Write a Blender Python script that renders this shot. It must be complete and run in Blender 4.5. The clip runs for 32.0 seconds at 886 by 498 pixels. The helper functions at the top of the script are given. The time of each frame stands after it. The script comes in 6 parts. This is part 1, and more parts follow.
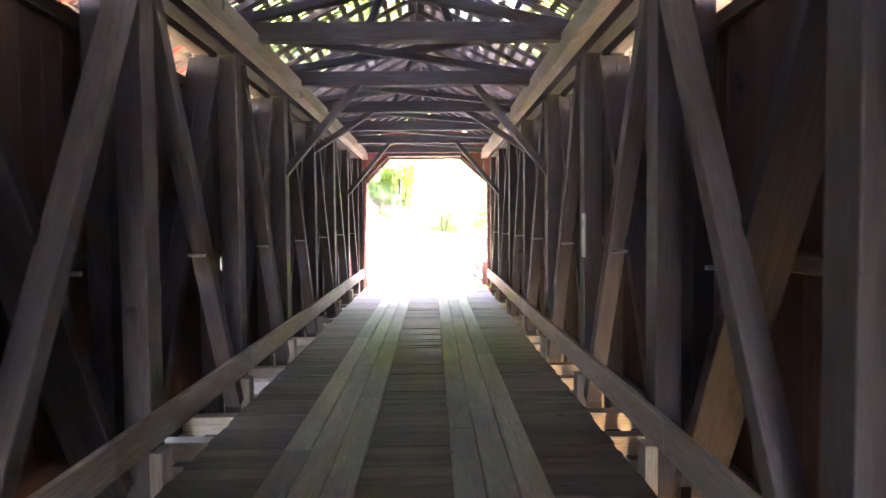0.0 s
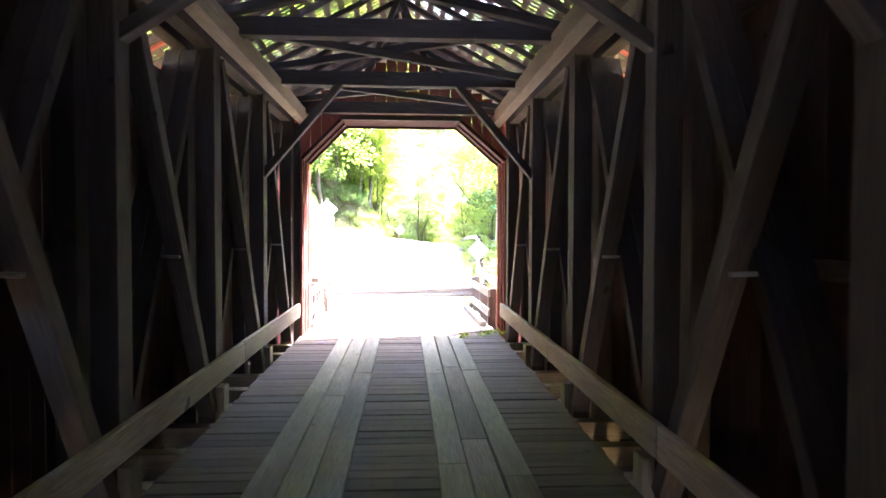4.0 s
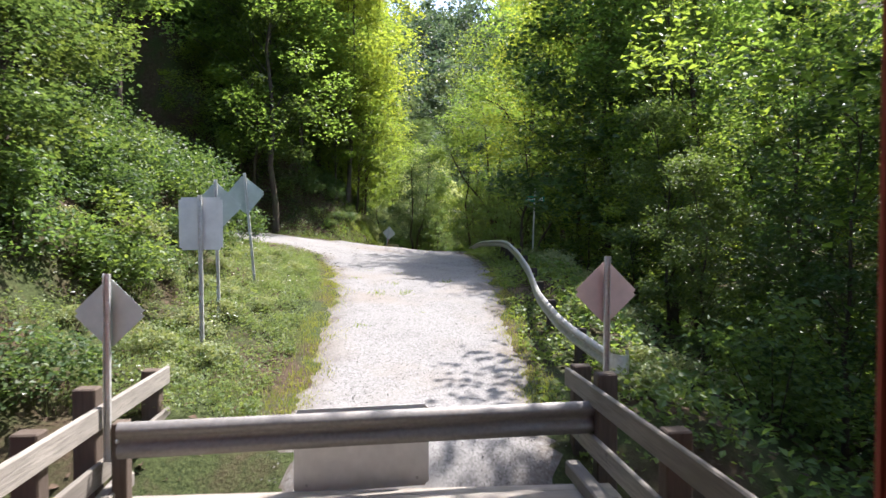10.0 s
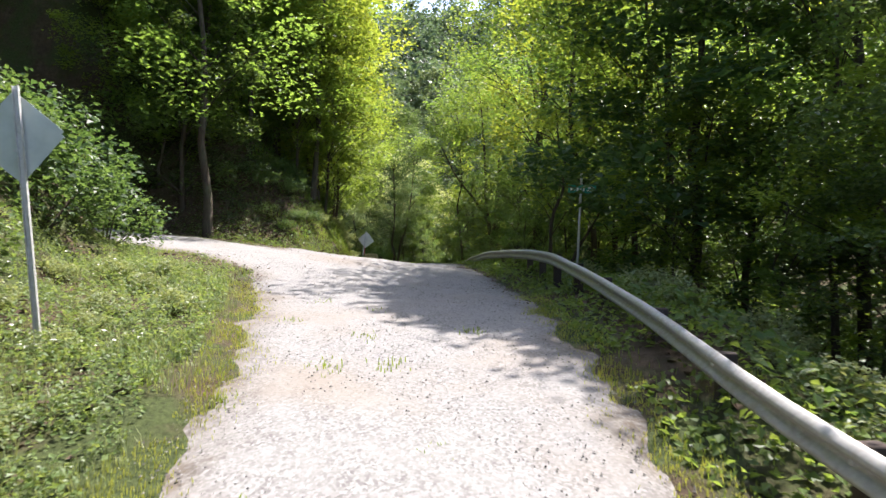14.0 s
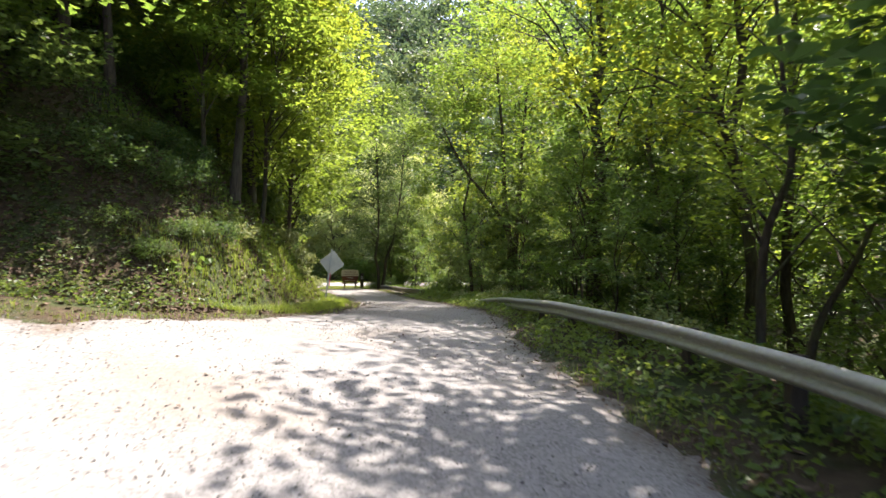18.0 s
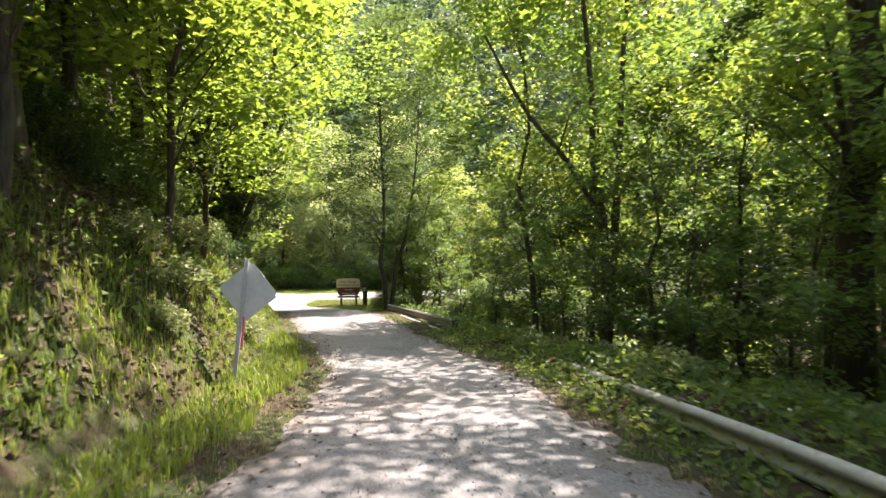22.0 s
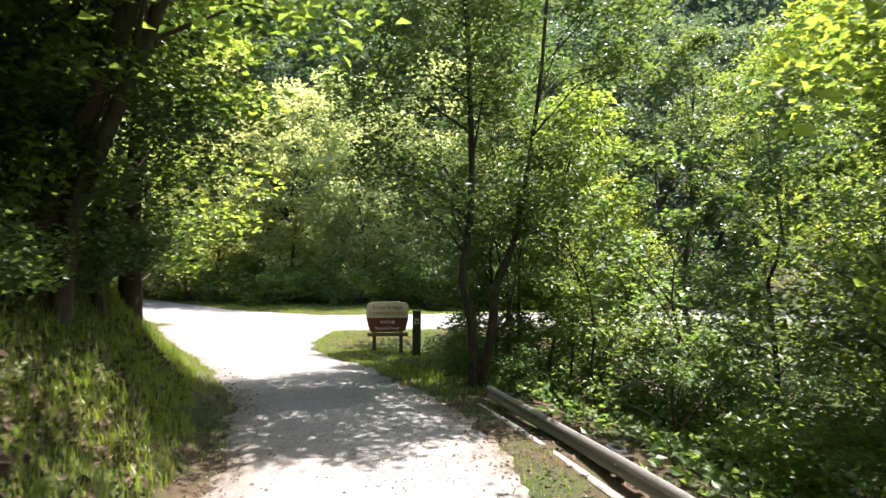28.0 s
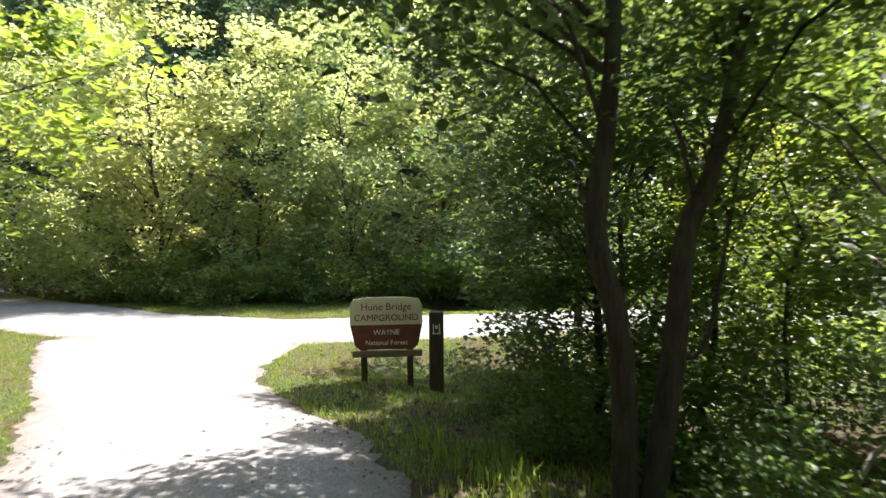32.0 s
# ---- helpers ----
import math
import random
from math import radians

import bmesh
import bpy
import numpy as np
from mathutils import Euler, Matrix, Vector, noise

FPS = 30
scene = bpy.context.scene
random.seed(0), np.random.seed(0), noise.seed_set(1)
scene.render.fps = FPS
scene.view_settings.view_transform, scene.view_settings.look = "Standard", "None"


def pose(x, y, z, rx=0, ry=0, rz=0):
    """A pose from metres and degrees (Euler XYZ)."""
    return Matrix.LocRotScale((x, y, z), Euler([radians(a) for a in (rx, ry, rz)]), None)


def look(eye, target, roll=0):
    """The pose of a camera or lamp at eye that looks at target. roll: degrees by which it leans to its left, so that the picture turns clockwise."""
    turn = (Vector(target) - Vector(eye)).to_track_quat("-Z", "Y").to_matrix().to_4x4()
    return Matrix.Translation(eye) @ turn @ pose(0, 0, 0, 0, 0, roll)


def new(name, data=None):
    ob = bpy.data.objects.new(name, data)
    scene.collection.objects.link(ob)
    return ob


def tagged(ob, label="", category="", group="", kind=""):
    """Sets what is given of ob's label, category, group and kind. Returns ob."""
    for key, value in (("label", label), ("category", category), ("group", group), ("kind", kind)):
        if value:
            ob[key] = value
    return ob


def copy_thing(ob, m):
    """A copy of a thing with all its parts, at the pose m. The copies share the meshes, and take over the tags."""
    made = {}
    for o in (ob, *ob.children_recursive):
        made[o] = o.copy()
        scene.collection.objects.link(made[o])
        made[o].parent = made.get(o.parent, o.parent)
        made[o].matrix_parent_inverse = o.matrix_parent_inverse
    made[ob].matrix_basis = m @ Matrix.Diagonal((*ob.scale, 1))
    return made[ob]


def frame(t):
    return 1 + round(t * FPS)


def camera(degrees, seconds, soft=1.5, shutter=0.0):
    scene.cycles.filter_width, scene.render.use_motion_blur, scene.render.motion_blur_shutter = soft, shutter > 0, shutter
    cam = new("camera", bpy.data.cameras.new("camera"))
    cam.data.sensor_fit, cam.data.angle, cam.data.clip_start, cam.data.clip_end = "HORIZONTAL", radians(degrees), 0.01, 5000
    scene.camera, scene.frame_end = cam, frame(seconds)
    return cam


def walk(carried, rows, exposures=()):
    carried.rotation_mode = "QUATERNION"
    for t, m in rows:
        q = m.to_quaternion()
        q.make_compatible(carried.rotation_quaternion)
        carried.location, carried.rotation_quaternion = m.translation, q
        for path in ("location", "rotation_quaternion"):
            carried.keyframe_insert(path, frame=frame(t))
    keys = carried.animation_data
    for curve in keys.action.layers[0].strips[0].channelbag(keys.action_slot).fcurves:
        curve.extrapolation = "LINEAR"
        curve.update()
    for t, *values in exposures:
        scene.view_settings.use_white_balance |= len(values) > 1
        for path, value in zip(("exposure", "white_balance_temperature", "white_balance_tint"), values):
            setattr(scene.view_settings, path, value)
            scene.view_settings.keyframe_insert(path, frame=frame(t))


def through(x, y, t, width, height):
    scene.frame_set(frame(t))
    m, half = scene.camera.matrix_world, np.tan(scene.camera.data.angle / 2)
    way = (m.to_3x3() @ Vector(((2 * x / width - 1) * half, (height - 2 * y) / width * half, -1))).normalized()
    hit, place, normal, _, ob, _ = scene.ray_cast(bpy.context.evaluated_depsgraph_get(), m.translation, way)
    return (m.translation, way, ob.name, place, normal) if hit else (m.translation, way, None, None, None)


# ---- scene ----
cam = camera(70.0, 32.0, 1.5, 0.4)
PATH = [
    (0, (0.27, -23.38, 2.375), (0.302, -21.383, 2.289), -0.5),
    (0.5, (0.25, -22.27, 2.335), (0.29, -20.273, 2.261), -0.5),
    (1, (0.168, -21.18, 2.345), (0.217, -19.183, 2.267), -0.5),
    (1.5, (0.135, -19.97, 2.31), (0.199, -17.973, 2.238), -0.2),
    (2, (0.16, -18.81, 2.325), (0.212, -16.813, 2.254), -0.4),
    (2.5, (0.185, -17.82, 2.335), (0.237, -15.823, 2.263), -0.4),
    (3, (0.166, -16.85, 2.331), (0.217, -14.853, 2.266), -0.4),
    (3.5, (0.15, -15.9, 2.325), (0.245, -13.903, 2.263), -0.2),
    (5.5, (0.006, -11.949, 2.259), (0.138, -9.954, 2.207), 0.4),
    (6, (0.017, -11.001, 2.245), (0.15, -9.006, 2.196), 0.3),
    (6.5, (0.05, -10.092, 2.244), (0.186, -8.097, 2.195), 0.2),
    (7, (0.108, -9.058, 2.25), (0.246, -7.063, 2.2), 0.4),
    (7.5, (0.188, -7.917, 2.26), (0.325, -5.922, 2.208), 0.3),
    (8, (0.292, -6.773, 2.279), (0.425, -4.778, 2.226), 0.1),
    (8.5, (0.301, -5.656, 2.303), (0.434, -3.661, 2.248), 0.0),
    (9, (0.237, -4.73, 2.3), (0.372, -2.736, 2.246), -0.1),
    (9.5, (0.205, -3.69, 2.296), (0.342, -1.695, 2.244), -0.1),
    (10, (0.211, -2.591, 2.291), (0.351, -0.596, 2.241), 0.0),
    (10.5, (0.203, -1.583, 2.272), (0.35, 0.411, 2.225), 0.0),
    (11, (0.148, -0.641, 2.276), (0.313, 1.351, 2.233), 0.3),
    (11.5, (0.169, 0.349, 2.262), (0.345, 2.34, 2.219), 0.1),
    (12, (0.263, 1.496, 2.229), (0.444, 3.487, 2.189), 0.1),
    (12.5, (0.349, 2.648, 2.202), (0.533, 4.64, 2.164), 0.1),
    (13, (0.314, 3.63, 2.187), (0.506, 5.621, 2.155), 0.3),
    (13.5, (0.265, 4.445, 2.182), (0.464, 6.435, 2.159), 0.4),
    (14, (0.229, 5.22, 2.179), (0.433, 7.21, 2.16), 0.6),
    (14.5, (0.203, 6.165, 2.191), (0.418, 8.153, 2.174), 1.0),
    (16.5, (0.575, 11.963, 2.559), (0.801, 13.95, 2.543), 0.3),
    (17, (0.689, 13.666, 2.666), (0.92, 15.653, 2.658), 0.5),
    (17.5, (0.752, 15.288, 2.778), (0.987, 17.274, 2.77), 0.5),
    (18, (0.712, 16.807, 2.881), (0.955, 18.792, 2.871), 0.3),
    (18.5, (0.73, 18.354, 2.96), (0.977, 20.339, 2.949), 0.5),
    (19, (0.826, 20.09, 2.988), (1.074, 22.074, 2.979), 0.3),
    (19.5, (0.962, 21.826, 2.959), (1.207, 23.811, 2.954), 0.2),
    (20, (1.135, 23.5, 2.928), (1.377, 25.486, 2.925), 0.2),
    (20.5, (1.218, 25.068, 2.9), (1.457, 27.054, 2.9), -0.4),
    (21, (1.305, 26.453, 2.896), (1.54, 28.439, 2.895), -0.8),
    (21.5, (1.42, 27.817, 2.907), (1.643, 29.804, 2.897), -1.0),
    (22, (1.499, 29.204, 2.933), (1.683, 31.195, 2.913), -0.8),
    (22.5, (1.522, 30.663, 2.951), (1.634, 32.659, 2.924), -0.6),
    (23, (1.498, 32.219, 2.97), (1.561, 34.218, 2.938), -0.2),
    (23.5, (1.445, 33.708, 2.991), (1.46, 35.707, 2.954), 0.2),
    (24, (1.378, 34.884, 2.967), (1.397, 36.883, 2.927), 0.2),
    (24.5, (1.365, 35.979, 2.932), (1.382, 37.979, 2.896), 0.2),
    (26.5, (0.911, 40.6, 3.069), (0.942, 42.599, 3.028), -0.6),
    (27, (0.741, 41.675, 3.046), (0.773, 43.675, 3.003), -0.7),
    (27.5, (0.543, 42.708, 2.996), (0.578, 44.708, 2.963), -0.2),
    (28, (0.393, 43.737, 2.91), (0.484, 45.735, 2.884), 0.1),
    (28.5, (0.259, 44.817, 2.791), (0.363, 46.814, 2.773), 0.3),
    (29, (0.202, 45.658, 2.576), (0.302, 47.656, 2.563), 0.3),
    (29.5, (0.14, 46.27, 2.285), (0.236, 48.267, 2.271), 0.1),
    (30, (0.083, 46.821, 2.049), (0.18, 48.818, 2.032), 0.0),
    (30.5, (0.058, 47.582, 2.034), (0.156, 49.579, 2.029), 0.1),
    (31, (0.022, 48.603, 2.087), (0.129, 50.6, 2.078), -0.2),
    (31.5, (-0.019, 49.902, 2.106), (0.1, 51.899, 2.087), -0.9),
    (32, (-0.076, 51.307, 2.115), (0.051, 53.303, 2.084), -0.8),
]
EXPO = [
    (0, 7.85, 6050, 35), (1, 7.75, 6050, 35), (2, 7.4, 6050, 35), (3, 6.85, 6050, 35), (3.5, 6.55, 6050, 32), (5.5, 4.7, 6200, 22), (6, 4.5, 6250, 25), (7, 3.55, 6250, 23),
    (8, 2.75, 6200, 20), (9, 2.1, 6200, 20), (10, 1.8, 6150, 18), (14, 1.85, 6300, 18), (17, 2.1, 6600, 19), (20, 2.3, 6700, 20), (21, 2.5, 6750, 22), (22, 2.5, 6650, 23), (23, 2.42, 6450, 23), (24, 2.38, 6250, 21), (28, 2.35, 6350, 19), (32, 2.3, 6300, 19)]
walk(cam, [(t, look(eye, target, roll)) for t, eye, target, roll in PATH], EXPO)

# light: high sun from ahead and to the right, blue sky, leaf canopy
SUN_DIR = Vector((0.39, 0.31, 0.868)).normalized()
world = bpy.data.worlds.new("sky")
scene.world = world
world.use_nodes = True
wn = world.node_tree.nodes
wn.clear()
sky = wn.new("ShaderNodeTexSky")
sky.sky_type = "NISHITA"
sky.sun_disc = False
sky.sun_elevation = radians(60)
sky.sun_rotation = math.atan2(SUN_DIR.x, SUN_DIR.y)
sky.dust_density = 2.0
bg = wn.new("ShaderNodeBackground")
bg.inputs["Strength"].default_value = 0.15
wout = wn.new("ShaderNodeOutputWorld")
world.node_tree.links.new(sky.outputs[0], bg.inputs[0])
world.node_tree.links.new(bg.outputs[0], wout.inputs[0])
sun_data = bpy.data.lights.new("sun", "SUN")
sun_data.energy = 4.6
sun_data.angle = radians(0.55)
sun_data.color = (1.0, 0.95, 0.86)
sun = new("sun", sun_data)
sun.matrix_basis = look(SUN_DIR * 100, (0, 0, 0))


# ---- materials ----
class Nodes:
    """A small writer of node trees."""

    def __init__(self, name):
        self.mat = bpy.data.materials.new(name)
        self.mat.use_nodes = True
        self.tree = self.mat.node_tree
        self.tree.nodes.clear()
        self.out = self.tree.nodes.new("ShaderNodeOutputMaterial")

    def add(self, kind):
        node = self.tree.nodes.new("ShaderNode" + kind)
        return node

    def link(self, a, b):
        self.tree.links.new(a, b)

    def coords(self, scale=(1, 1, 1), space="Object", jitter=True):
        tc = self.add("TexCoord")
        mp = self.add("Mapping")
        mp.inputs["Scale"].default_value = scale
        src = tc.outputs[space]
        if jitter:
            oi = self.add("ObjectInfo")
            mul = self.add("VectorMath")
            mul.operation = "MULTIPLY_ADD"
            comb = self.add("CombineXYZ")
            for n in range(3):
                self.link(oi.outputs["Random"], comb.inputs[n])
            mul.inputs[1].default_value = (37.0, 53.0, 91.0)
            self.link(comb.outputs[0], mul.inputs[0])
            self.link(src, mul.inputs[2])
            src = mul.outputs[0]
        self.link(src, mp.inputs["Vector"])
        return mp.outputs[0]

    def noise(self, vec, scale, detail=6.0, rough=0.6):
        n = self.add("TexNoise")
        n.inputs["Scale"].default_value = scale
        n.inputs["Detail"].default_value = detail
        n.inputs["Roughness"].default_value = rough
        self.link(vec, n.inputs["Vector"])
        return n.outputs["Fac"]

    def ramp(self, fac, stops):
        r = self.add("ValToRGB")
        el = r.color_ramp.elements
        while len(el) < len(stops):
            el.new(0.5)
        for e, (pos, col) in zip(el, stops):
            e.position = pos
            e.color = (*col, 1.0)
        self.link(fac, r.inputs[0])
        return r.outputs[0]

    def mix(self, fac, a, b, mode="MIX"):
        m = self.add("Mix")
        m.data_type = "RGBA"
        m.blend_type = mode
        for sock, v in ((m.inputs[0], fac), (m.inputs[6], a), (m.inputs[7], b)):
            if isinstance(v, (int, float)):
                sock.default_value = v
            elif isinstance(v, tuple):
                sock.default_value = (*v, 1.0)
            else:
                self.link(v, sock)
        return m.outputs[2]

    def bsdf(self, color, rough=0.8, metal=0.0, bump=None, strength=0.4, dist=0.01, spec=0.3):
        b = self.add("BsdfPrincipled")
        for sock, v in ((b.inputs["Base Color"], color), (b.inputs["Roughness"], rough), (b.inputs["Metallic"], metal)):
            if isinstance(v, (int, float)):
                sock.default_value = v
            elif isinstance(v, tuple):
                sock.default_value = (*v, 1.0)
            else:
                self.link(v, sock)
        b.inputs["Specular IOR Level"].default_value = spec
        if bump is not None:
            bu = self.add("Bump")
            bu.inputs["Strength"].default_value = strength
            bu.inputs["Distance"].default_value = dist
            self.link(bump, bu.inputs["Height"])
            self.link(bu.outputs[0], b.inputs["Normal"])
        self.link(b.outputs[0], self.out.inputs[0])
        return self.mat


def scaled(c, k):
    return tuple(v * k for v in c)


def wood(name, tone, grain=1.0, dirt=0.5, rough=0.85, gloss=0.3):
    """Sawn timber whose grain runs along the piece's own x axis."""
    n = Nodes(name)
    v = n.coords((0.6, 9.0, 9.0))
    fine = n.noise(v, 5.0 * grain, 8.0, 0.65)
    v2 = n.coords((0.35, 2.2, 2.2))
    big = n.noise(v2, 1.6, 4.0)
    v3 = n.coords((1, 1, 1))
    knots = n.noise(v3, 2.3, 3.0)
    col = n.ramp(fine, [(0.25, scaled(tone, 0.45)), (0.5, tone), (0.78, scaled(tone, 1.4))])
    col = n.mix(n.ramp(big, [(0.35, (0, 0, 0)), (0.7, (1, 1, 1))]), col, scaled(tone, 1.0 - dirt * 0.6), "MIX")
    oi = n.add("ObjectInfo")
    vary = n.ramp(oi.outputs["Random"], [(0.0, (0.72, 0.7, 0.68)), (0.5, (1, 1, 1)), (1.0, (1.2, 1.16, 1.1))])
    col = n.mix(1.0, col, vary, "MULTIPLY")
    col = n.mix(n.ramp(knots, [(0.68, (0, 0, 0)), (0.74, (1, 1, 1))]), col, scaled(tone, 0.3))
    return n.bsdf(col, rough, 0.0, fine, 0.55, 0.012, gloss)


def paint(name, tone, worn=(0.25, 0.17, 0.12)):
    n = Nodes(name)
    v = n.coords((0.7, 7.0, 7.0))
    fine = n.noise(v, 4.0, 8.0, 0.65)
    big = n.noise(n.coords((0.5, 1.2, 1.2)), 2.2, 5.0)
    col = n.ramp(big, [(0.3, scaled(tone, 0.72)), (0.6, tone), (0.85, scaled(tone, 1.25))])
    col = n.mix(n.ramp(fine, [(0.66, (0, 0, 0)), (0.76, (0.8, 0.8, 0.8))]), col, worn)
    oi = n.add("ObjectInfo")
    col = n.mix(1.0, col, n.ramp(oi.outputs["Random"], [(0, (0.85, 0.85, 0.85)), (1, (1.1, 1.1, 1.1))]), "MULTIPLY")
    return n.bsdf(col, 0.85, 0.0, fine, 0.35, 0.006, 0.08)


def galvanised(name, tone=(0.52, 0.52, 0.5), rough=0.5):
    n = Nodes(name)
    v = n.coords((1, 1, 1))
    sp = n.noise(v, 22.0, 4.0)
    st = n.noise(n.coords((0.8, 3.0, 3.0)), 2.5, 6.0)
    col = n.ramp(sp, [(0.3, scaled(tone, 0.82)), (0.7, scaled(tone, 1.12))])
    col = n.mix(n.ramp(st, [(0.55, (0, 0, 0)), (0.8, (0.7, 0.7, 0.7))]), col, (0.2, 0.15, 0.1))
    return n.bsdf(col, rough, 0.55, sp, 0.12, 0.004, 0.5)


def sign_back(name, tone):
    n = Nodes(name)
    st = n.noise(n.coords((1, 1, 1)), 6.0, 6.0)
    col = n.ramp(st, [(0.3, scaled(tone, 0.86)), (0.75, scaled(tone, 1.08))])
    return n.bsdf(col, 0.55, 0.25, st, 0.05, 0.003, 0.4)


def leafy(name, dark, mid, light, through=0.5, tint=True):
    """Leaves: light passes through them and comes out yellower."""
    n = Nodes(name)
    geo = n.add("NewGeometry")
    oi = n.add("ObjectInfo")
    dark, light = (tuple(0.45 * a + 0.55 * b for a, b in zip(c, mid)) for c in (dark, light))
    base = n.ramp(geo.outputs["Random Per Island"], [(0.0, dark), (0.5, mid), (1.0, light)])
    if tint:
        base = n.mix(1.0, base, n.ramp(oi.outputs["Random"], [(0.0, (0.72, 0.84, 0.85)), (0.5, (0.96, 1, 1)), (1.0, (1.2, 1.08, 0.85))]), "MULTIPLY")
    d = n.add("BsdfPrincipled")
    n.link(base, d.inputs["Base Color"])
    d.inputs["Roughness"].default_value = 0.45
    d.inputs["Specular IOR Level"].default_value = 0.34
    t = n.add("BsdfTranslucent")
    n.link(n.mix(1.0, base, (2.35, 2.05, 1.2), "MULTIPLY"), t.inputs[0])
    m = n.add("MixShader")
    m.inputs[0].default_value = through
    n.link(d.outputs[0], m.inputs[1])
    n.link(t.outputs[0], m.inputs[2])
    n.link(m.outputs[0], n.out.inputs[0])
    return n.mat


def gravel_mat(name):
    n = Nodes(name)
    v = n.coords((1, 1, 1), "Object", False)
    vo = n.add("TexVoronoi")
    vo.inputs["Scale"].default_value = 46.0
    n.link(v, vo.inputs["Vector"])
    big = n.noise(v, 0.45, 5.0)
    mid = n.noise(v, 3.0, 6.0)
    stone = n.ramp(vo.outputs["Color"], [(0.0, (0.09, 0.086, 0.082)), (0.45, (0.165, 0.16, 0.152)), (1.0, (0.25, 0.246, 0.238))])
    dust = n.mix(n.ramp(mid, [(0.42, (0, 0, 0)), (0.68, (0.6, 0.6, 0.6))]), stone, (0.2, 0.195, 0.185))
    col = n.mix(n.ramp(big, [(0.5, (0, 0, 0)), (0.72, (0.6, 0.6, 0.6))]), dust, (0.17, 0.143, 0.115))
    rim = n.add("Attribute")
    rim.attribute_name = "soil"
    grit = n.noise(v, 14.0, 5.0)
    mask = n.add("Math")
    mask.operation = "MULTIPLY"
    n.link(rim.outputs["Fac"], mask.inputs[0])
    n.link(n.ramp(grit, [(0.35, (0.35, 0.35, 0.35)), (0.6, (1, 1, 1))]), mask.inputs[1])
    col = n.mix(mask.outputs[0], col, n.ramp(mid, [(0.35, (0.06, 0.045, 0.03)), (0.65, (0.115, 0.09, 0.062))]))
    return n.bsdf(col, 0.95, 0.0, mid, 0.25, 0.02, 0.1)


def stone_mat(name):
    n = Nodes(name)
    geo = n.add("NewGeometry")
    col = n.ramp(geo.outputs["Random Per Island"], [(0.0, (0.05, 0.047, 0.044)), (0.45, (0.125, 0.118, 0.11)), (1.0, (0.25, 0.24, 0.225))])
    f = n.noise(n.coords((1, 1, 1), "Object", False), 40.0, 4.0)
    return n.bsdf(col, 0.95, 0.0, f, 0.3, 0.005, 0.15)


def earth_mat(name):
    n = Nodes(name)
    v = n.coords((1, 1, 1), "Object", False)
    a = n.noise(v, 0.7, 7.0, 0.65)
    b = n.noise(v, 6.0, 8.0, 0.7)
    c = n.noise(v, 28.0, 4.0)
    soil = n.ramp(b, [(0.25, (0.028, 0.02, 0.013)), (0.5, (0.058, 0.042, 0.027)), (0.75, (0.095, 0.07, 0.046))])
    moss = n.ramp(c, [(0.3, (0.022, 0.03, 0.012)), (0.7, (0.06, 0.075, 0.026))])
    col = n.mix(n.ramp(a, [(0.42, (0, 0, 0)), (0.56, (1, 1, 1))]), soil, moss)
    return n.bsdf(col, 0.95, 0.0, b, 0.8, 0.08, 0.1)


def bark_mat(name, tone):
    n = Nodes(name)
    v = n.coords((7.0, 7.0, 1.1))
    f = n.noise(v, 3.0, 8.0, 0.7)
    g = n.noise(n.coords((1, 1, 1)), 1.5, 4.0)
    col = n.ramp(f, [(0.3, scaled(tone, 0.4)), (0.55, tone), (0.8, scaled(tone, 1.5))])
    col = n.mix(n.ramp(g, [(0.5, (0, 0, 0)), (0.75, (0.6, 0.6, 0.6))]), col, (0.09, 0.11, 0.06))
    return n.bsdf(col, 0.9, 0.0, f, 0.9, 0.03, 0.1)


def plain(name, tone, rough=0.6, spread=0.15):
    n = Nodes(name)
    f = n.noise(n.coords((1, 1, 1)), 9.0, 6.0)
    col = n.ramp(f, [(0.3, scaled(tone, 1 - spread)), (0.7, scaled(tone, 1 + spread))])
    return n.bsdf(col, rough, 0.0, f, 0.1, 0.003)


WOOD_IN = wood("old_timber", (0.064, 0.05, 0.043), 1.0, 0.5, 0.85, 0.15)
WOOD_SIDING = wood("siding_boards", (0.055, 0.031, 0.022), 0.8, 0.4, 0.9, 0.06)
# deck and runner tones are lowered to deepen the shade inside the bridge
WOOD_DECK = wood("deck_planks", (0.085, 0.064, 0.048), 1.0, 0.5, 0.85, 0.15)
WOOD_RUN = wood("runner_planks", (0.185, 0.168, 0.12), 1.1, 0.55, 0.85, 0.15)
WOOD_RAIL = wood("rail_planks", (0.24, 0.19, 0.135), 1.0, 0.45)
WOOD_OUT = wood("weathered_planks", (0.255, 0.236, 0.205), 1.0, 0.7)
WOOD_POST = wood("creosoted_posts", (0.085, 0.065, 0.05), 1.0, 0.4)
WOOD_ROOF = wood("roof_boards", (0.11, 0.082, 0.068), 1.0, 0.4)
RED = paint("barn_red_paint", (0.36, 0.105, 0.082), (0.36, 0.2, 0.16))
# near-black red: shade of soffit, cut corners and grooves put into the colour
RED_SHADED = paint("shaded_red_paint", (0.042, 0.016, 0.013), (0.06, 0.04, 0.033))
RED_GABLE = paint("deep_red_gable", (0.17, 0.045, 0.032), (0.12, 0.07, 0.05))
STEEL = galvanised("galvanised_steel")
STEEL_OLD = galvanised("weathered_steel", (0.2, 0.19, 0.175), 0.6)
STEEL_RAIL = galvanised("dull_rail_steel", (0.36, 0.35, 0.325), 0.6)
ALU = sign_back("aluminium_sign_back", (0.43, 0.475, 0.445))
ALU_PINK = sign_back("faded_red_sign_back", (0.62, 0.47, 0.42))
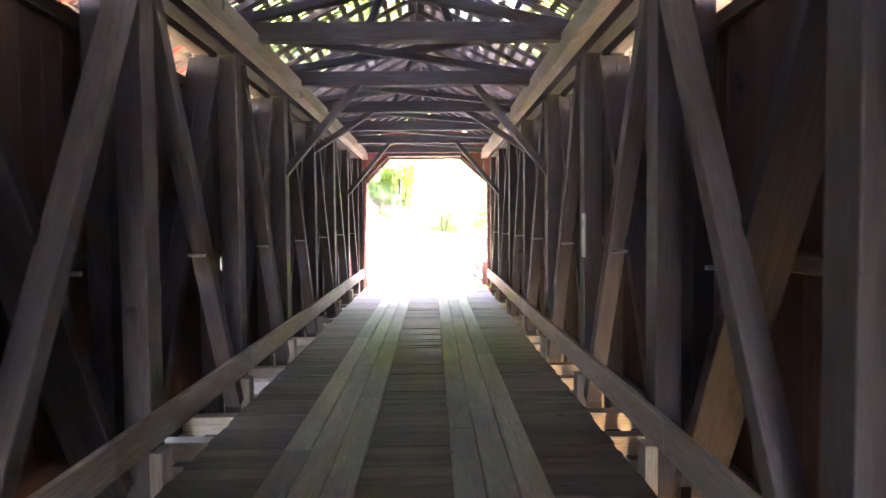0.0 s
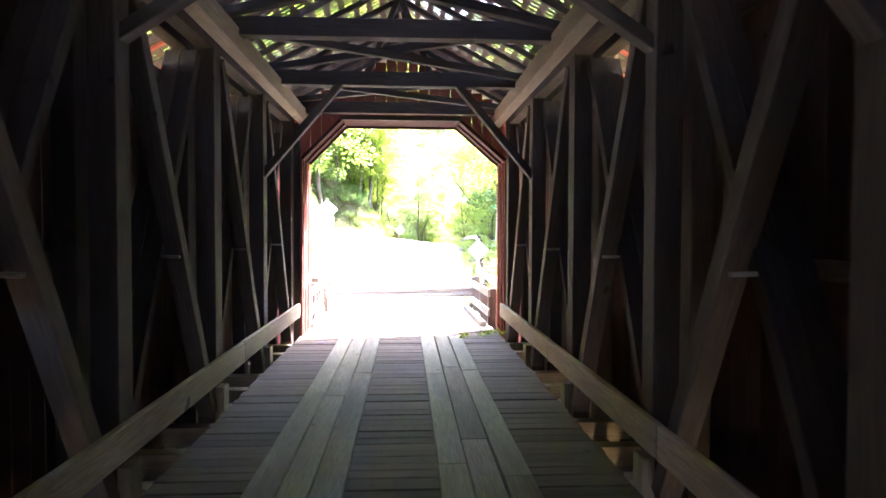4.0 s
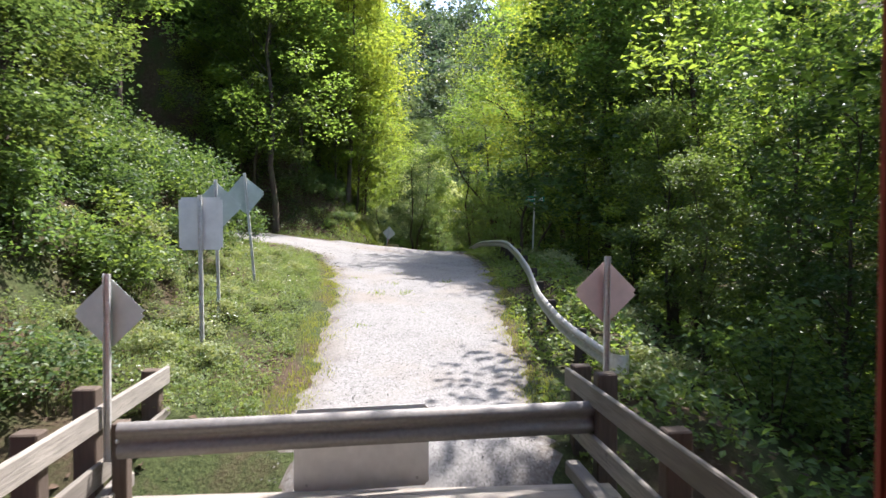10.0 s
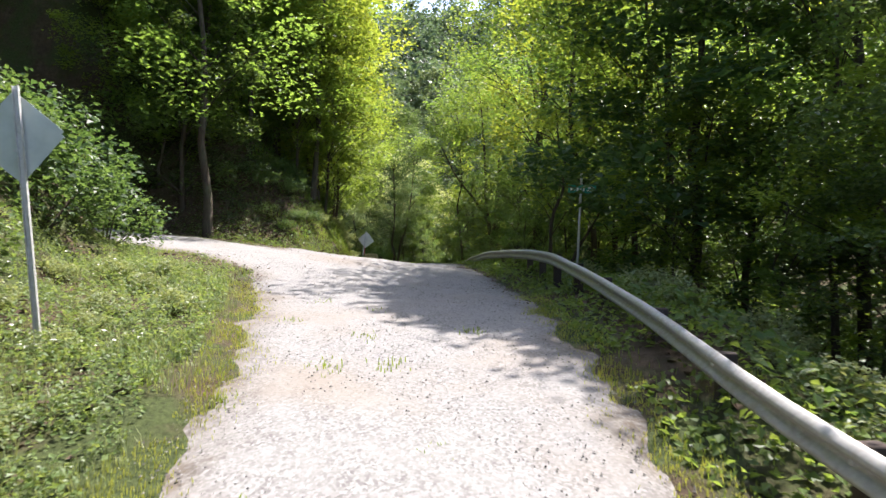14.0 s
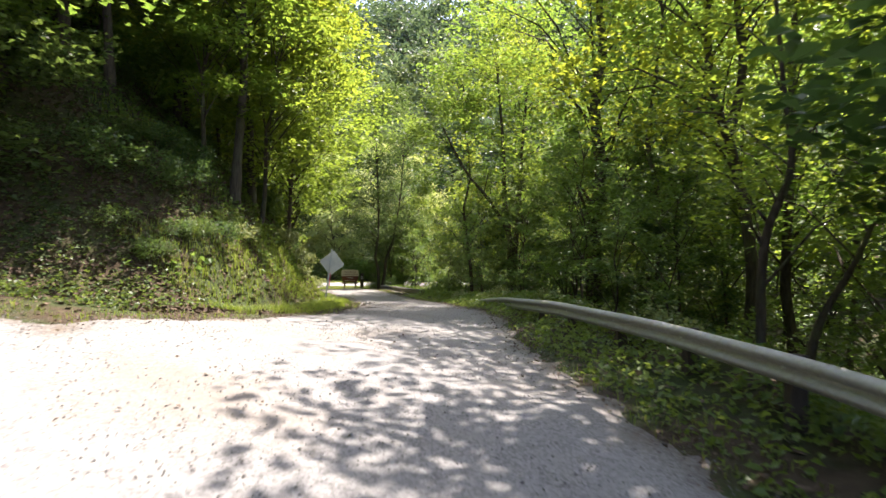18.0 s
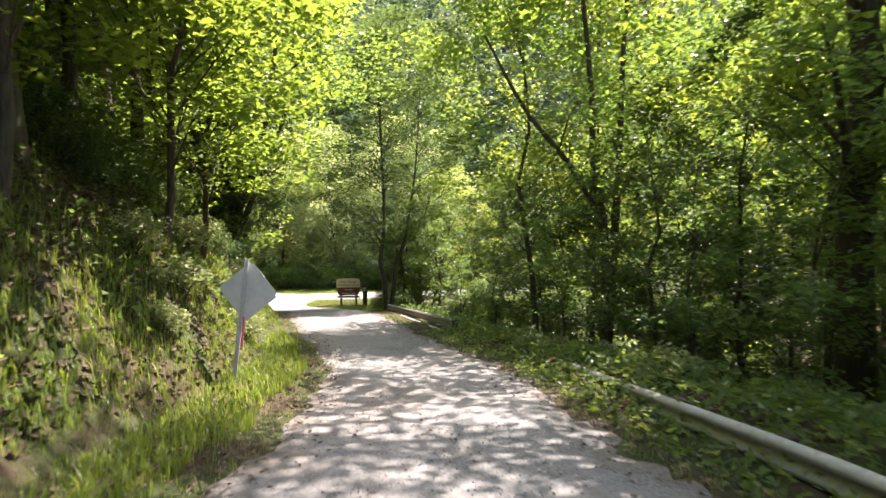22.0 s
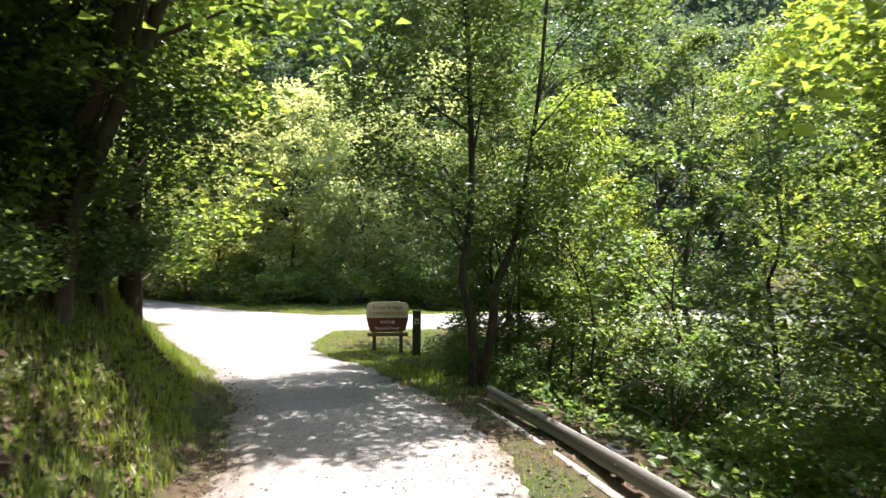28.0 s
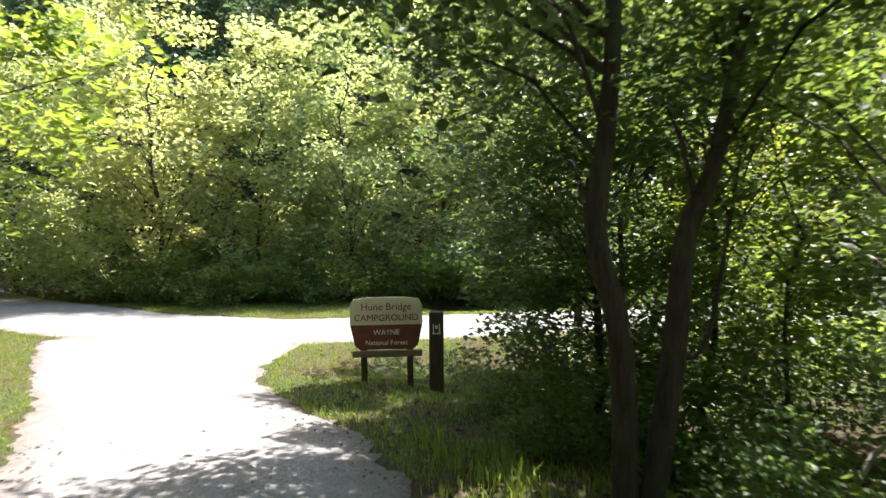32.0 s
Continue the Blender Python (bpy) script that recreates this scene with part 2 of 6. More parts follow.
ALU_PALE = sign_back("pale_sign_back", (0.62, 0.61, 0.58))
GRAVEL = gravel_mat("crushed_limestone")
STONES = stone_mat("loose_stones")
EARTH = earth_mat("woodland_soil")
BARK = bark_mat("grey_brown_bark", (0.08, 0.064, 0.05))
BARK_DARK = bark_mat("dark_bark", (0.07, 0.055, 0.042))
LEAF_A = leafy("maple_leaves", (0.055, 0.10, 0.024), (0.09, 0.15, 0.034), (0.13, 0.195, 0.045), 0.56)
LEAF_B = leafy("sycamore_leaves", (0.07, 0.112, 0.022), (0.112, 0.165, 0.03), (0.17, 0.215, 0.042), 0.58)
# darker leaf copy, with the shade of the wood put into its green
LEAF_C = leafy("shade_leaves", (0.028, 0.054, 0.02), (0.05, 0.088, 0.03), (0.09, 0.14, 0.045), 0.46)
LEAF_D = leafy("shrub_leaves", (0.05, 0.09, 0.026), (0.08, 0.135, 0.038), (0.12, 0.175, 0.055), 0.5)
# blue mixed into the green stands for haze over the far slopes
LEAF_FAR = leafy("hazed_far_leaves", (0.035, 0.06, 0.04), (0.052, 0.086, 0.054), (0.08, 0.125, 0.072), 0.35)
GRASS = leafy("grass_blades", (0.075, 0.13, 0.022), (0.115, 0.175, 0.03), (0.19, 0.225, 0.055), 0.45, False)
WEED = leafy("verge_weeds", (0.085, 0.13, 0.05), (0.15, 0.19, 0.085), (0.25, 0.275, 0.15), 0.35, False)
STRAW_GRASS = leafy("yellowing_grass", (0.12, 0.16, 0.03), (0.19, 0.225, 0.045), (0.28, 0.29, 0.09), 0.4, False)
VERGE_HERB = leafy("verge_herb_leaves", (0.05, 0.085, 0.025), (0.095, 0.145, 0.045), (0.17, 0.22, 0.09), 0.45, False)
LITTER = plain("fallen_leaves", (0.085, 0.058, 0.038), 0.9, 0.5)
FLAG = plain("pink_tape", (0.75, 0.10, 0.22), 0.5, 0.05)
CREAM = plain("cream_sign_paint", (0.62, 0.56, 0.42), 0.55, 0.06)
BROWN = plain("brown_sign_paint", (0.15, 0.045, 0.03), 0.55, 0.15)
GREEN_SIGN = plain("green_sign_sheet", (0.02, 0.22, 0.14), 0.4, 0.08)
WHITE = plain("white_lettering", (0.75, 0.74, 0.68), 0.5, 0.04)
BLACK_RUBBER = plain("dark_plastic", (0.03, 0.03, 0.03), 0.5, 0.2)
SPRAY = plain("white_spray_paint", (0.47, 0.27, 0.24), 0.8, 0.2)
CONCRETE = plain("aged_concrete", (0.30, 0.28, 0.25), 0.9, 0.35)
PAPER = plain("aged_notice", (0.24, 0.25, 0.205), 0.7, 0.2)
wm = Nodes("muddy_river")
WATER = wm.bsdf((0.17, 0.13, 0.055), 0.12, 0.0, wm.noise(wm.coords((1, 1, 1), "Object", False), 1.6, 4.0), 0.12, 0.05, 0.5)

# ---- builders ----
WORLD = {}


def place(ob, m, parent=None):
    """Sets ob's world pose, under a parent if one is given."""
    ob.matrix_basis = m
    if parent is not None:
        ob.parent = parent
        ob.matrix_parent_inverse = WORLD[parent].inverted()
    WORLD[ob] = m
    return ob


def thing(name, at, label, category, group="", kind=""):
    """An empty at the base of a thing, which parents its parts."""
    ob = new(name)
    ob.empty_display_size = 0.2
    place(ob, Matrix.Translation(at))
    return tagged(ob, label, category, group, kind)


def mesh_of(name, bm, mat, smooth=False):
    me = bpy.data.meshes.new(name)
    bm.to_mesh(me)
    bm.free()
    me.materials.append(mat)
    if smooth:
        me.polygons.foreach_set("use_smooth", [True] * len(me.polygons))
    return me


def part(name, bm, mat, parent, label="", m=None, smooth=False):
    ob = new(name, mesh_of(name, bm, mat, smooth))
    place(ob, m if m is not None else Matrix.Identity(4), parent)
    return tagged(ob, label)


BOXES = {}


def box_mesh(l, w, h, mat, bevel):
    key = (round(l, 2), round(w, 3), round(h, 3), mat.name, bevel)
    if key not in BOXES:
        bm = bmesh.new()
        bmesh.ops.create_cube(bm, size=1.0)
        bmesh.ops.scale(bm, vec=(l, w, h), verts=bm.verts)
        if bevel:
            bmesh.ops.bevel(bm, geom=bm.edges[:], offset=bevel, segments=1, affect="EDGES")
        BOXES[key] = mesh_of("timber", bm, mat)
    return BOXES[key]


def axis_pose(p, q, up=(0, 0, 1), roll=0.0):
    """The pose whose x axis runs from p to q, at their middle."""
    p, q = Vector(p), Vector(q)
    x = (q - p).normalized()
    up = Vector(up)
    if abs(x.dot(up)) > 0.98:
        up = Vector((0, 1, 0))
    y = up.cross(x).normalized()
    z = x.cross(y)
    m = Matrix((x, y, z)).transposed().to_4x4()
    m.translation = (p + q) / 2
    return m @ Matrix.Rotation(roll, 4, "X")


def timber(name, p, q, w, h, mat, parent=None, up=(0, 0, 1), bevel=0.008, roll=0.0, label=""):
    """A squared timber from p to q, w wide and h high."""
    ob = new(name, box_mesh((Vector(q) - Vector(p)).length, w, h, mat, bevel))
    place(ob, axis_pose(p, q, up, roll), parent)
    return tagged(ob, label)


def block(bm, x0, x1, y0, y1, z0, z1):
    bmesh.ops.create_cube(bm, size=1.0, matrix=Matrix.Translation(((x0 + x1) / 2, (y0 + y1) / 2, (z0 + z1) / 2)) @ Matrix.Diagonal((x1 - x0, y1 - y0, z1 - z0, 1)))


def np_mesh(name, verts, faces, mat, smooth=False):
    """A mesh from arrays of vertices and of triangles or quads."""
    me = bpy.data.meshes.new(name)
    verts, faces = np.asarray(verts, np.float32), np.asarray(faces, np.int32)
    k = faces.shape[1]
    me.vertices.add(len(verts))
    me.vertices.foreach_set("co", verts.ravel())
    me.loops.add(faces.size)
    me.loops.foreach_set("vertex_index", faces.ravel())
    me.polygons.add(len(faces))
    me.polygons.foreach_set("loop_start", np.arange(0, faces.size, k, dtype=np.int32))
    me.update(calc_edges=True)
    me.polygons.foreach_set("use_smooth", np.full(len(faces), smooth))
    me.materials.append(mat)
    return me


def tube(points, radii, sides=7):
    """Vertices and quads of a tapered tube along points."""
    verts, faces = [], []
    for n, (p, r) in enumerate(zip(points, radii)):
        a = Vector(points[max(n - 1, 0)])
        b = Vector(points[min(n + 1, len(points) - 1)])
        d = (b - a).normalized()
        s = d.orthogonal().normalized() if abs(d.z) < 0.9 else Vector((1, 0, 0))
        s = (s - d * s.dot(d)).normalized()
        t = d.cross(s)
        for k in range(sides):
            ang = 2 * math.pi * k / sides
            verts.append(Vector(p) + (s * math.cos(ang) + t * math.sin(ang)) * r)
    for n in range(len(points) - 1):
        for k in range(sides):
            i, j = n * sides + k, n * sides + (k + 1) % sides
            faces.append((i, j, j + sides, i + sides))
    return verts, faces

# ---- lie of the land ----
ROAD_Y = [-60, 3, 5.4, 8.5, 11.5, 16, 19.2, 23.5, 26.3, 31, 35.4, 41.9, 51.5, 57, 61.8, 66, 120]
ROAD_Z = [0, 0, .1, .5, 1.0, 1.27, 1.42, 1.68, 1.6, 1.35, 1.05, .64, .48, .1, -.23, -.3, -.2]
EDGE_Y = [3.05, 5.4, 8.5, 11.6, 15, 19, 23, 26, 29.5, 31.6, 37, 40, 42, 45.8, 50, 52.5, 55, 57.2, 60, 62, 65, 68]
EDGE_L = [-1.0, -1.15, -1.2, -1.25, -1.7, -2.6, -3.0, -2.3, -1.0, .0, .4, .45, .2, -.8, -1.65, -2.2, -3.0, -3.8, -5.2, -6.2, -7.9, -9.5]
EDGE_R = [1.9, 2.0, 2.3, 2.5, 2.85, 3.3, 3.25, 3.25, 3.7, 3.8, 3.65, 3.7, 3.3, 2.4, 1.6, 1.35, .6, -.1, -1.5, -2.5, -2.75, -1.7]


def smooth_interp(y, ys, vs):
    """Smoothed interpolation along the way."""
    out = 0
    for d in (-1.2, -0.6, 0.0, 0.6, 1.2):
        out = out + np.interp(np.asarray(y) + d, ys, vs)
    return out / 5


def step(a, b, v):
    t = np.clip((v - a) / (b - a), 0, 1)
    return t * t * (3 - 2 * t)


def near_line(x, y, pts):
    """Distance to a polyline, and how far along it (0 to 1 per piece)."""
    best, along = np.full(np.shape(x), 1e9), np.zeros(np.shape(x))
    for n in range(len(pts) - 1):
        (ax, ay), (bx, by) = pts[n], pts[n + 1]
        dx, dy = bx - ax, by - ay
        t = np.clip(((x - ax) * dx + (y - ay) * dy) / (dx * dx + dy * dy), 0, 1)
        d = np.hypot(x - ax - t * dx, y - ay - t * dy)
        along = np.where(d < best, n + t, along)
        best = np.minimum(best, d)
    return best, along


BRANCH = [(-1.0, 20.3), (-4.0, 22.6), (-8.5, 24.8), (-16.0, 27.5), (-30.0, 31.0)]
BRANCH_Z = [1.66, 2.02, 2.45, 3.3, 4.8]
LANE = [(-26.0, 88.0), (-18.0, 79.0), (-9.0, 71.0), (-4.0, 68.5), (4.0, 69.2), (20.0, 71.0)]


def wave(x, y, s, seed=0.0):
    """Cheap smooth unevenness."""
    return (np.sin(x * s + 1.3 + seed) * np.cos(y * s * 1.17 + seed * 2) + 0.5 * np.sin(x * s * 2.3 + y * s * 1.9 + seed) + 0.3 * np.cos(x * s * 4.1 - y * s * 3.3 + seed * 3)) / 1.8


def ground(x, y):
    """Height of the land."""
    x, y = np.asarray(x, float), np.asarray(y, float)
    zr = smooth_interp(y, ROAD_Y, ROAD_Z)
    # the crest leans down towards the creek
    zr = zr - 0.095 * np.clip(x, -4.5, 3.2) * step(13.5, 20.5, y) * (1 - step(25, 33, y))
    left = smooth_interp(y, EDGE_Y, EDGE_L) - x
    right = x - smooth_interp(y, EDGE_Y, EDGE_R)
    dl, dr = np.maximum(left, 0), np.maximum(right, 0)
    # cut bank beside the road beyond the junction
    cut = (1.5 - 0.45 * step(43, 48, y)) * np.maximum(dl - 1.2 + 0.85 * step(42, 48, y), 0)
    cut = np.where(cut > 3.0, 3.0 + (cut - 3.0) * 0.7, cut)
    cut = cut * step(26.5, 31.0, y) * (1 - step(54, 64, y)) + 0.08 * np.minimum(dl, 3)
    verge = 0.03 * np.minimum(dl, 2.6) + 1.25 * np.clip(dl - 2.7, 0, 1.6) + 0.5 * np.clip(dl - 4.3, 0, 5) + 0.3 * np.maximum(dl - 9.3, 0)
    verge = verge * (1 - step(18, 26, y)) * step(1, 6, y)
    hill = 0.10 * np.maximum(dl - 12, 0) * step(62, 75, y)
    # the ground falls away to the creek on the other side
    fall = (0.14 - 0.19 * step(39, 43, y)) * np.minimum(dr, 1.0) - 0.55 * np.clip(dr - 1.7, 0, 5.0) * (1 - 0.75 * step(53, 58, y))
    far_rise = 0.30 * np.maximum(dr - 24, 0)
    z = zr + cut + verge + hill + fall + far_rise
    z = z + 0.62 * np.maximum(y - 92, 0) * (1 - np.exp(-np.maximum(y - 92, 0) / 20))
    z = z - 0.28 * np.exp(-((x + 1.75) / 0.55) ** 2 - ((y - 3.75) / 0.55) ** 2)
    rough = np.minimum(np.maximum(left, right), 3.0).clip(0, 3) / 3
    z = z + rough * (0.22 * wave(x, y, 0.55) + 0.12 * wave(x, y, 1.6, 2.0))
    d, a = near_line(x, y, BRANCH)
    zb = np.interp(a, range(len(BRANCH_Z)), BRANCH_Z)
    w = 1 - step(2.4, 4.6, d)
    w = w * step(0.2, 1.5, a + left.clip(0, 9) * 0.25)
    z = z * (1 - w) + zb * w
    d, a = near_line(x, y, LANE)
    w = 1 - step(2.6, 5.0, d)
    z = z * (1 - w) + (-0.28 + 0.0 * a) * w
    # river valley under the bridge
    bank = step(2.9, -3.5, y) * (1 - step(-22, -26, y))
    valley = -4.3 + 0.25 * wave(x, y, 0.4, 4.0)
    shore = np.where(y < -15, -4.3 + 0.75 * np.clip(-20.5 - y, 0, 5.6), z - 0.75 * np.clip(4.0 - y, 0, 20))
    z = np.where(y < 4.0, np.maximum(np.minimum(z, shore), valley * bank + (1 - bank) * np.minimum(z, shore)), z)
    return np.clip(z, -6, 78)


def gz(x, y):
    return float(ground(np.array([x]), np.array([y]))[0])


def road_sdf(x, y):
    """Below zero on the road."""
    l, r = smooth_interp(y, EDGE_Y, EDGE_L), smooth_interp(y, EDGE_Y, EDGE_R)
    main = np.maximum(np.maximum(l - x, x - r), np.maximum(3.1 - y, y - 68))
    b = near_line(x, y, BRANCH)[0] - 2.2
    c = near_line(x, y, LANE)[0] - 2.5
    return np.minimum(np.minimum(main, b), c) + 0.11 * wave(x, y, 1.3, 1.0) + 0.04 * wave(x, y, 4.0, 3.0)


def spread(lo, hi, fine_lo, fine_hi, fine, grow):
    """Grid lines, fine in the middle and growing outwards."""
    mid = list(np.arange(fine_lo, fine_hi, fine))
    out, s, v = [], fine, fine_hi
    while v < hi:
        out.append(v)
        s *= grow
        v += s
    out.append(hi)
    low, s, v = [], fine, fine_lo - fine
    while v > lo:
        low.append(v)
        s *= grow
        v -= s
    low.append(lo)
    return np.array(low[::-1] + mid + out)


gx = spread(-900, 900, -14, 14, 0.4, 1.13)
gy = spread(-600, 1500, -6, 76, 0.4, 1.13)
XX, YY = np.meshgrid(gx, gy)
ZZ = ground(XX, YY)
ZZ = ZZ - 0.07 * (1 - step(-0.7, 0.05, road_sdf(XX, YY)))
nx, ny = len(gx), len(gy)
ids = np.arange(nx * ny).reshape(ny, nx)
quads = np.stack([ids[:-1, :-1], ids[:-1, 1:], ids[1:, 1:], ids[1:, :-1]], -1).reshape(-1, 4)
ground_ob = new("ground", np_mesh("ground", np.stack([XX, YY, ZZ], -1).reshape(-1, 3), quads, EARTH, True))
tagged(ground_ob, "woodland soil with leaf litter and moss", "ground", kind="structure")

# gravel road, its thin rim sinking unevenly into the soil
cell = 0.2
rx, ry = np.arange(-30, 21, cell), np.arange(3.1, 90, cell)
RX, RY = np.meshgrid(rx, ry)
S = road_sdf(RX, RY)
rut = 0.035 * wave(RX, RY, 1.1) + 0.012 * wave(RX, RY, 5.0, 1.0)
frayed = 0.03 * wave(RX, RY, 3.1, 2.0) + 0.025 * wave(RX, RY, 7.3, 5.0)
RZ = ground(RX, RY) + 0.02 + rut * np.clip(-S / 0.6, 0, 1) - 0.10 * step(-0.45, 0.5, S) + frayed * step(-0.6, -0.1, S)
keep_v = S < 0.7
idx = np.full(S.shape, -1)
idx[keep_v] = np.arange(keep_v.sum())
q = np.stack([idx[:-1, :-1], idx[:-1, 1:], idx[1:, 1:], idx[1:, :-1]], -1).reshape(-1, 4)
q = q[(q >= 0).all(1)]
road = new("road", np_mesh("road", np.stack([RX[keep_v], RY[keep_v], RZ[keep_v]], -1), q, GRAVEL, True))
soil = step(-0.65, 0.15, S + 0.22 * wave(RX, RY, 2.3, 4.0) + 0.12 * wave(RX, RY, 6.1, 1.0))[keep_v]
road.data.attributes.new("soil", "FLOAT", "POINT").data.foreach_set("value", soil.astype(np.float32))
tagged(road, "pale crushed limestone road with dusty wheel tracks", "road", kind="structure")

bm = bmesh.new()
bmesh.ops.create_grid(bm, x_segments=4, y_segments=4, size=0.5, matrix=Matrix.Translation((0, -12, -3.75)) @ Matrix.Diagonal((900, 24, 1, 1)))
water = new("water", mesh_of("water", bm, WATER))
tagged(water, "muddy brown river under the bridge", "river", kind="structure")

# ---- covered bridge ----
PANEL = 2.73
POSTS = [-1.15 - PANEL * n for n in range(1, 15)]
NEAR_END = POSTS[-1]
MIDSPAN = POSTS[5]
rnd = random.Random(4)

deck = thing("floor", (0, -1, 0), "weathered cross planks of the bridge deck", "floor", kind="structure")
deck_rest = []
y = 3.05
n = 0
while y > NEAR_END:
    w = rnd.choice((0.17, 0.2, 0.2, 0.23, 0.26)) * (0.72 if y > 0.1 else 1.0)
    # planks under the roof switch to the tone darkened for shade
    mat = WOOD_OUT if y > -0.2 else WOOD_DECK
    half = 2.12 if y > 0.05 else 2.17
    a, b = -half - rnd.uniform(0, 0.03), half + rnd.uniform(0, 0.03)
    dz = rnd.uniform(-0.006, 0.006)
    if y > -24:
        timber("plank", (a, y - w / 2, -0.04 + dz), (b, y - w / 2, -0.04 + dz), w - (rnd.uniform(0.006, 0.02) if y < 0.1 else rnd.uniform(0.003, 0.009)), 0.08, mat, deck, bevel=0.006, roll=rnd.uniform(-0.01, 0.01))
    else:
        deck_rest.append((a, b, y - w + 0.01, y))
    y -= w
bm = bmesh.new()
for a, b, y0, y1 in deck_rest:
    block(bm, a, b, y0, y1, -0.08, 0)
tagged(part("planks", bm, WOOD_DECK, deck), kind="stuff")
for side in (-1, 1):
    for k in range(3):
        x = side * (0.42 + 0.143 + 0.29 * k)
        y = -1.25 - (0.5 if side < 0 else 0.0) - (0.12 * k if side > 0 else 0)
        while y > NEAR_END + 1:
            l = rnd.uniform(2.6, 4.8)
            z = 0.028 + rnd.uniform(-0.003, 0.005)
            timber("runner_plank", (x + rnd.uniform(-.008, .008), y, z), (x + rnd.uniform(-.008, .008), y - l + 0.012, z), 0.277 + rnd.uniform(-.012, .006), 0.05, WOOD_RUN, deck, bevel=0.008)
            y -= l

# floor beams, stringers and stone abutment under the deck
frame_under = thing("floor_frame", (0, -1, -0.5), "heavy timber floor beams under the deck", "bridge frame", kind="structure")
y = -1.6
while y > NEAR_END:
    timber("floor_beam", (-2.95, y, -0.24), (2.95, y, -0.24), 0.2, 0.28, WOOD_RAIL, frame_under)
    y -= PANEL / 3
for x in (-1.8, -0.6, 0.6, 1.8):
    timber("stringer", (x, 3.0, -0.5), (x, NEAR_END, -0.5), 0.25, 0.25, WOOD_IN, frame_under)
bm = bmesh.new()
block(bm, -3.3, 3.3, -1.9, -0.2, -5.0, -0.64)
block(bm, -3.0, 3.0, NEAR_END - 1.0, NEAR_END + 0.8, -5.0, -0.64)
abut = new("abutment", mesh_of("abutment", bm, CONCRETE))
tagged(abut, "old stone and concrete abutments under the bridge", "abutment", kind="structure")


def truss(side):
    t = thing("truss", (side * 2.5, -1.2, -0.2), "dark timber truss with posts and crossed braces", "truss", "bridge trusses")
    r = random.Random(8 + side)
    xi = side * 2.42
    for yp in POSTS + [-1.28]:
        timber("post", (xi, yp, -0.35), (xi, yp, 4.62), 0.24, 0.28, WOOD_IN, t, up=(0, 1, 0), roll=r.uniform(-.02, .02))
        timber("post", (side * 2.74, yp, -0.35), (side * 2.74, yp, 4.62), 0.2, 0.24, WOOD_IN, t, up=(0, 1, 0))
    ys = [-1.28] + POSTS
    for a, b in zip(ys, ys[1:]):
        # the main braces lean towards midspan, the paired counters cross behind them
        far, near = (a, b) if b > MIDSPAN - 0.5 else (b, a)
        lean = 0.2 if far > near else -0.2
        timber("brace", (side * 2.38, near + lean, 4.52), (side * 2.38, far - lean * 1.2, 0.0), 0.17, 0.2, WOOD_IN, t, up=(1, 0, 0), roll=r.uniform(-.03, .03))
        for x in (2.56, 2.76):
            timber("counter_brace", (side * x, far - lean, 4.5), (side * x, near + lean * 1.2, 0.0), 0.13, 0.2, WOOD_IN, t, up=(1, 0, 0), roll=r.uniform(-.03, .03))
        timber("bolt", (side * 2.27, (a + b) / 2 - 0.12 * lean / 0.2, 2.02), (side * 2.7, (a + b) / 2 - 0.12 * lean / 0.2, 2.03), 0.035, 0.035, STEEL_OLD, t)
    for k, x in enumerate((2.1, 2.42, 2.74)):
        y = -0.9
        while y > NEAR_END:
            l = min(r.uniform(7.5, 9.5), y - NEAR_END + 0.2)
            timber("top_chord", (side * x, y, 4.73), (side * x, y - l + 0.02, 4.73), 0.2, 0.28, WOOD_RAIL if k == 0 else WOOD_IN, t)
            timber("bottom_chord", (side * x * 1.06, y, -0.2 - 0.27), (side * x * 1.06, y - l + 0.02, -0.47), 0.2, 0.3, WOOD_IN, t)
            y -= l
    y = -1.2
    while y > NEAR_END:
        l = min(r.uniform(3.6, 5.2), y - NEAR_END + 0.1)
        timber("guard_plank", (side * 2.2, y, 0.57), (side * 2.2, y - l + 0.01, 0.57 + r.uniform(-.01, .01)), 0.07, 0.29, WOOD_RAIL, t)
        y -= l
    for yp in POSTS[:9]:
        timber("guard_block", (side * 2.26, yp - 0.05, 0.30), (side * 2.26, yp - 0.05, -0.24), 0.12, 0.22, WOOD_RAIL, t, up=(0, 1, 0))
    return t


truss(-1)
truss(1)


HOLES = (-16.25, -13.75, -10.7)  # broken boards of the west wall


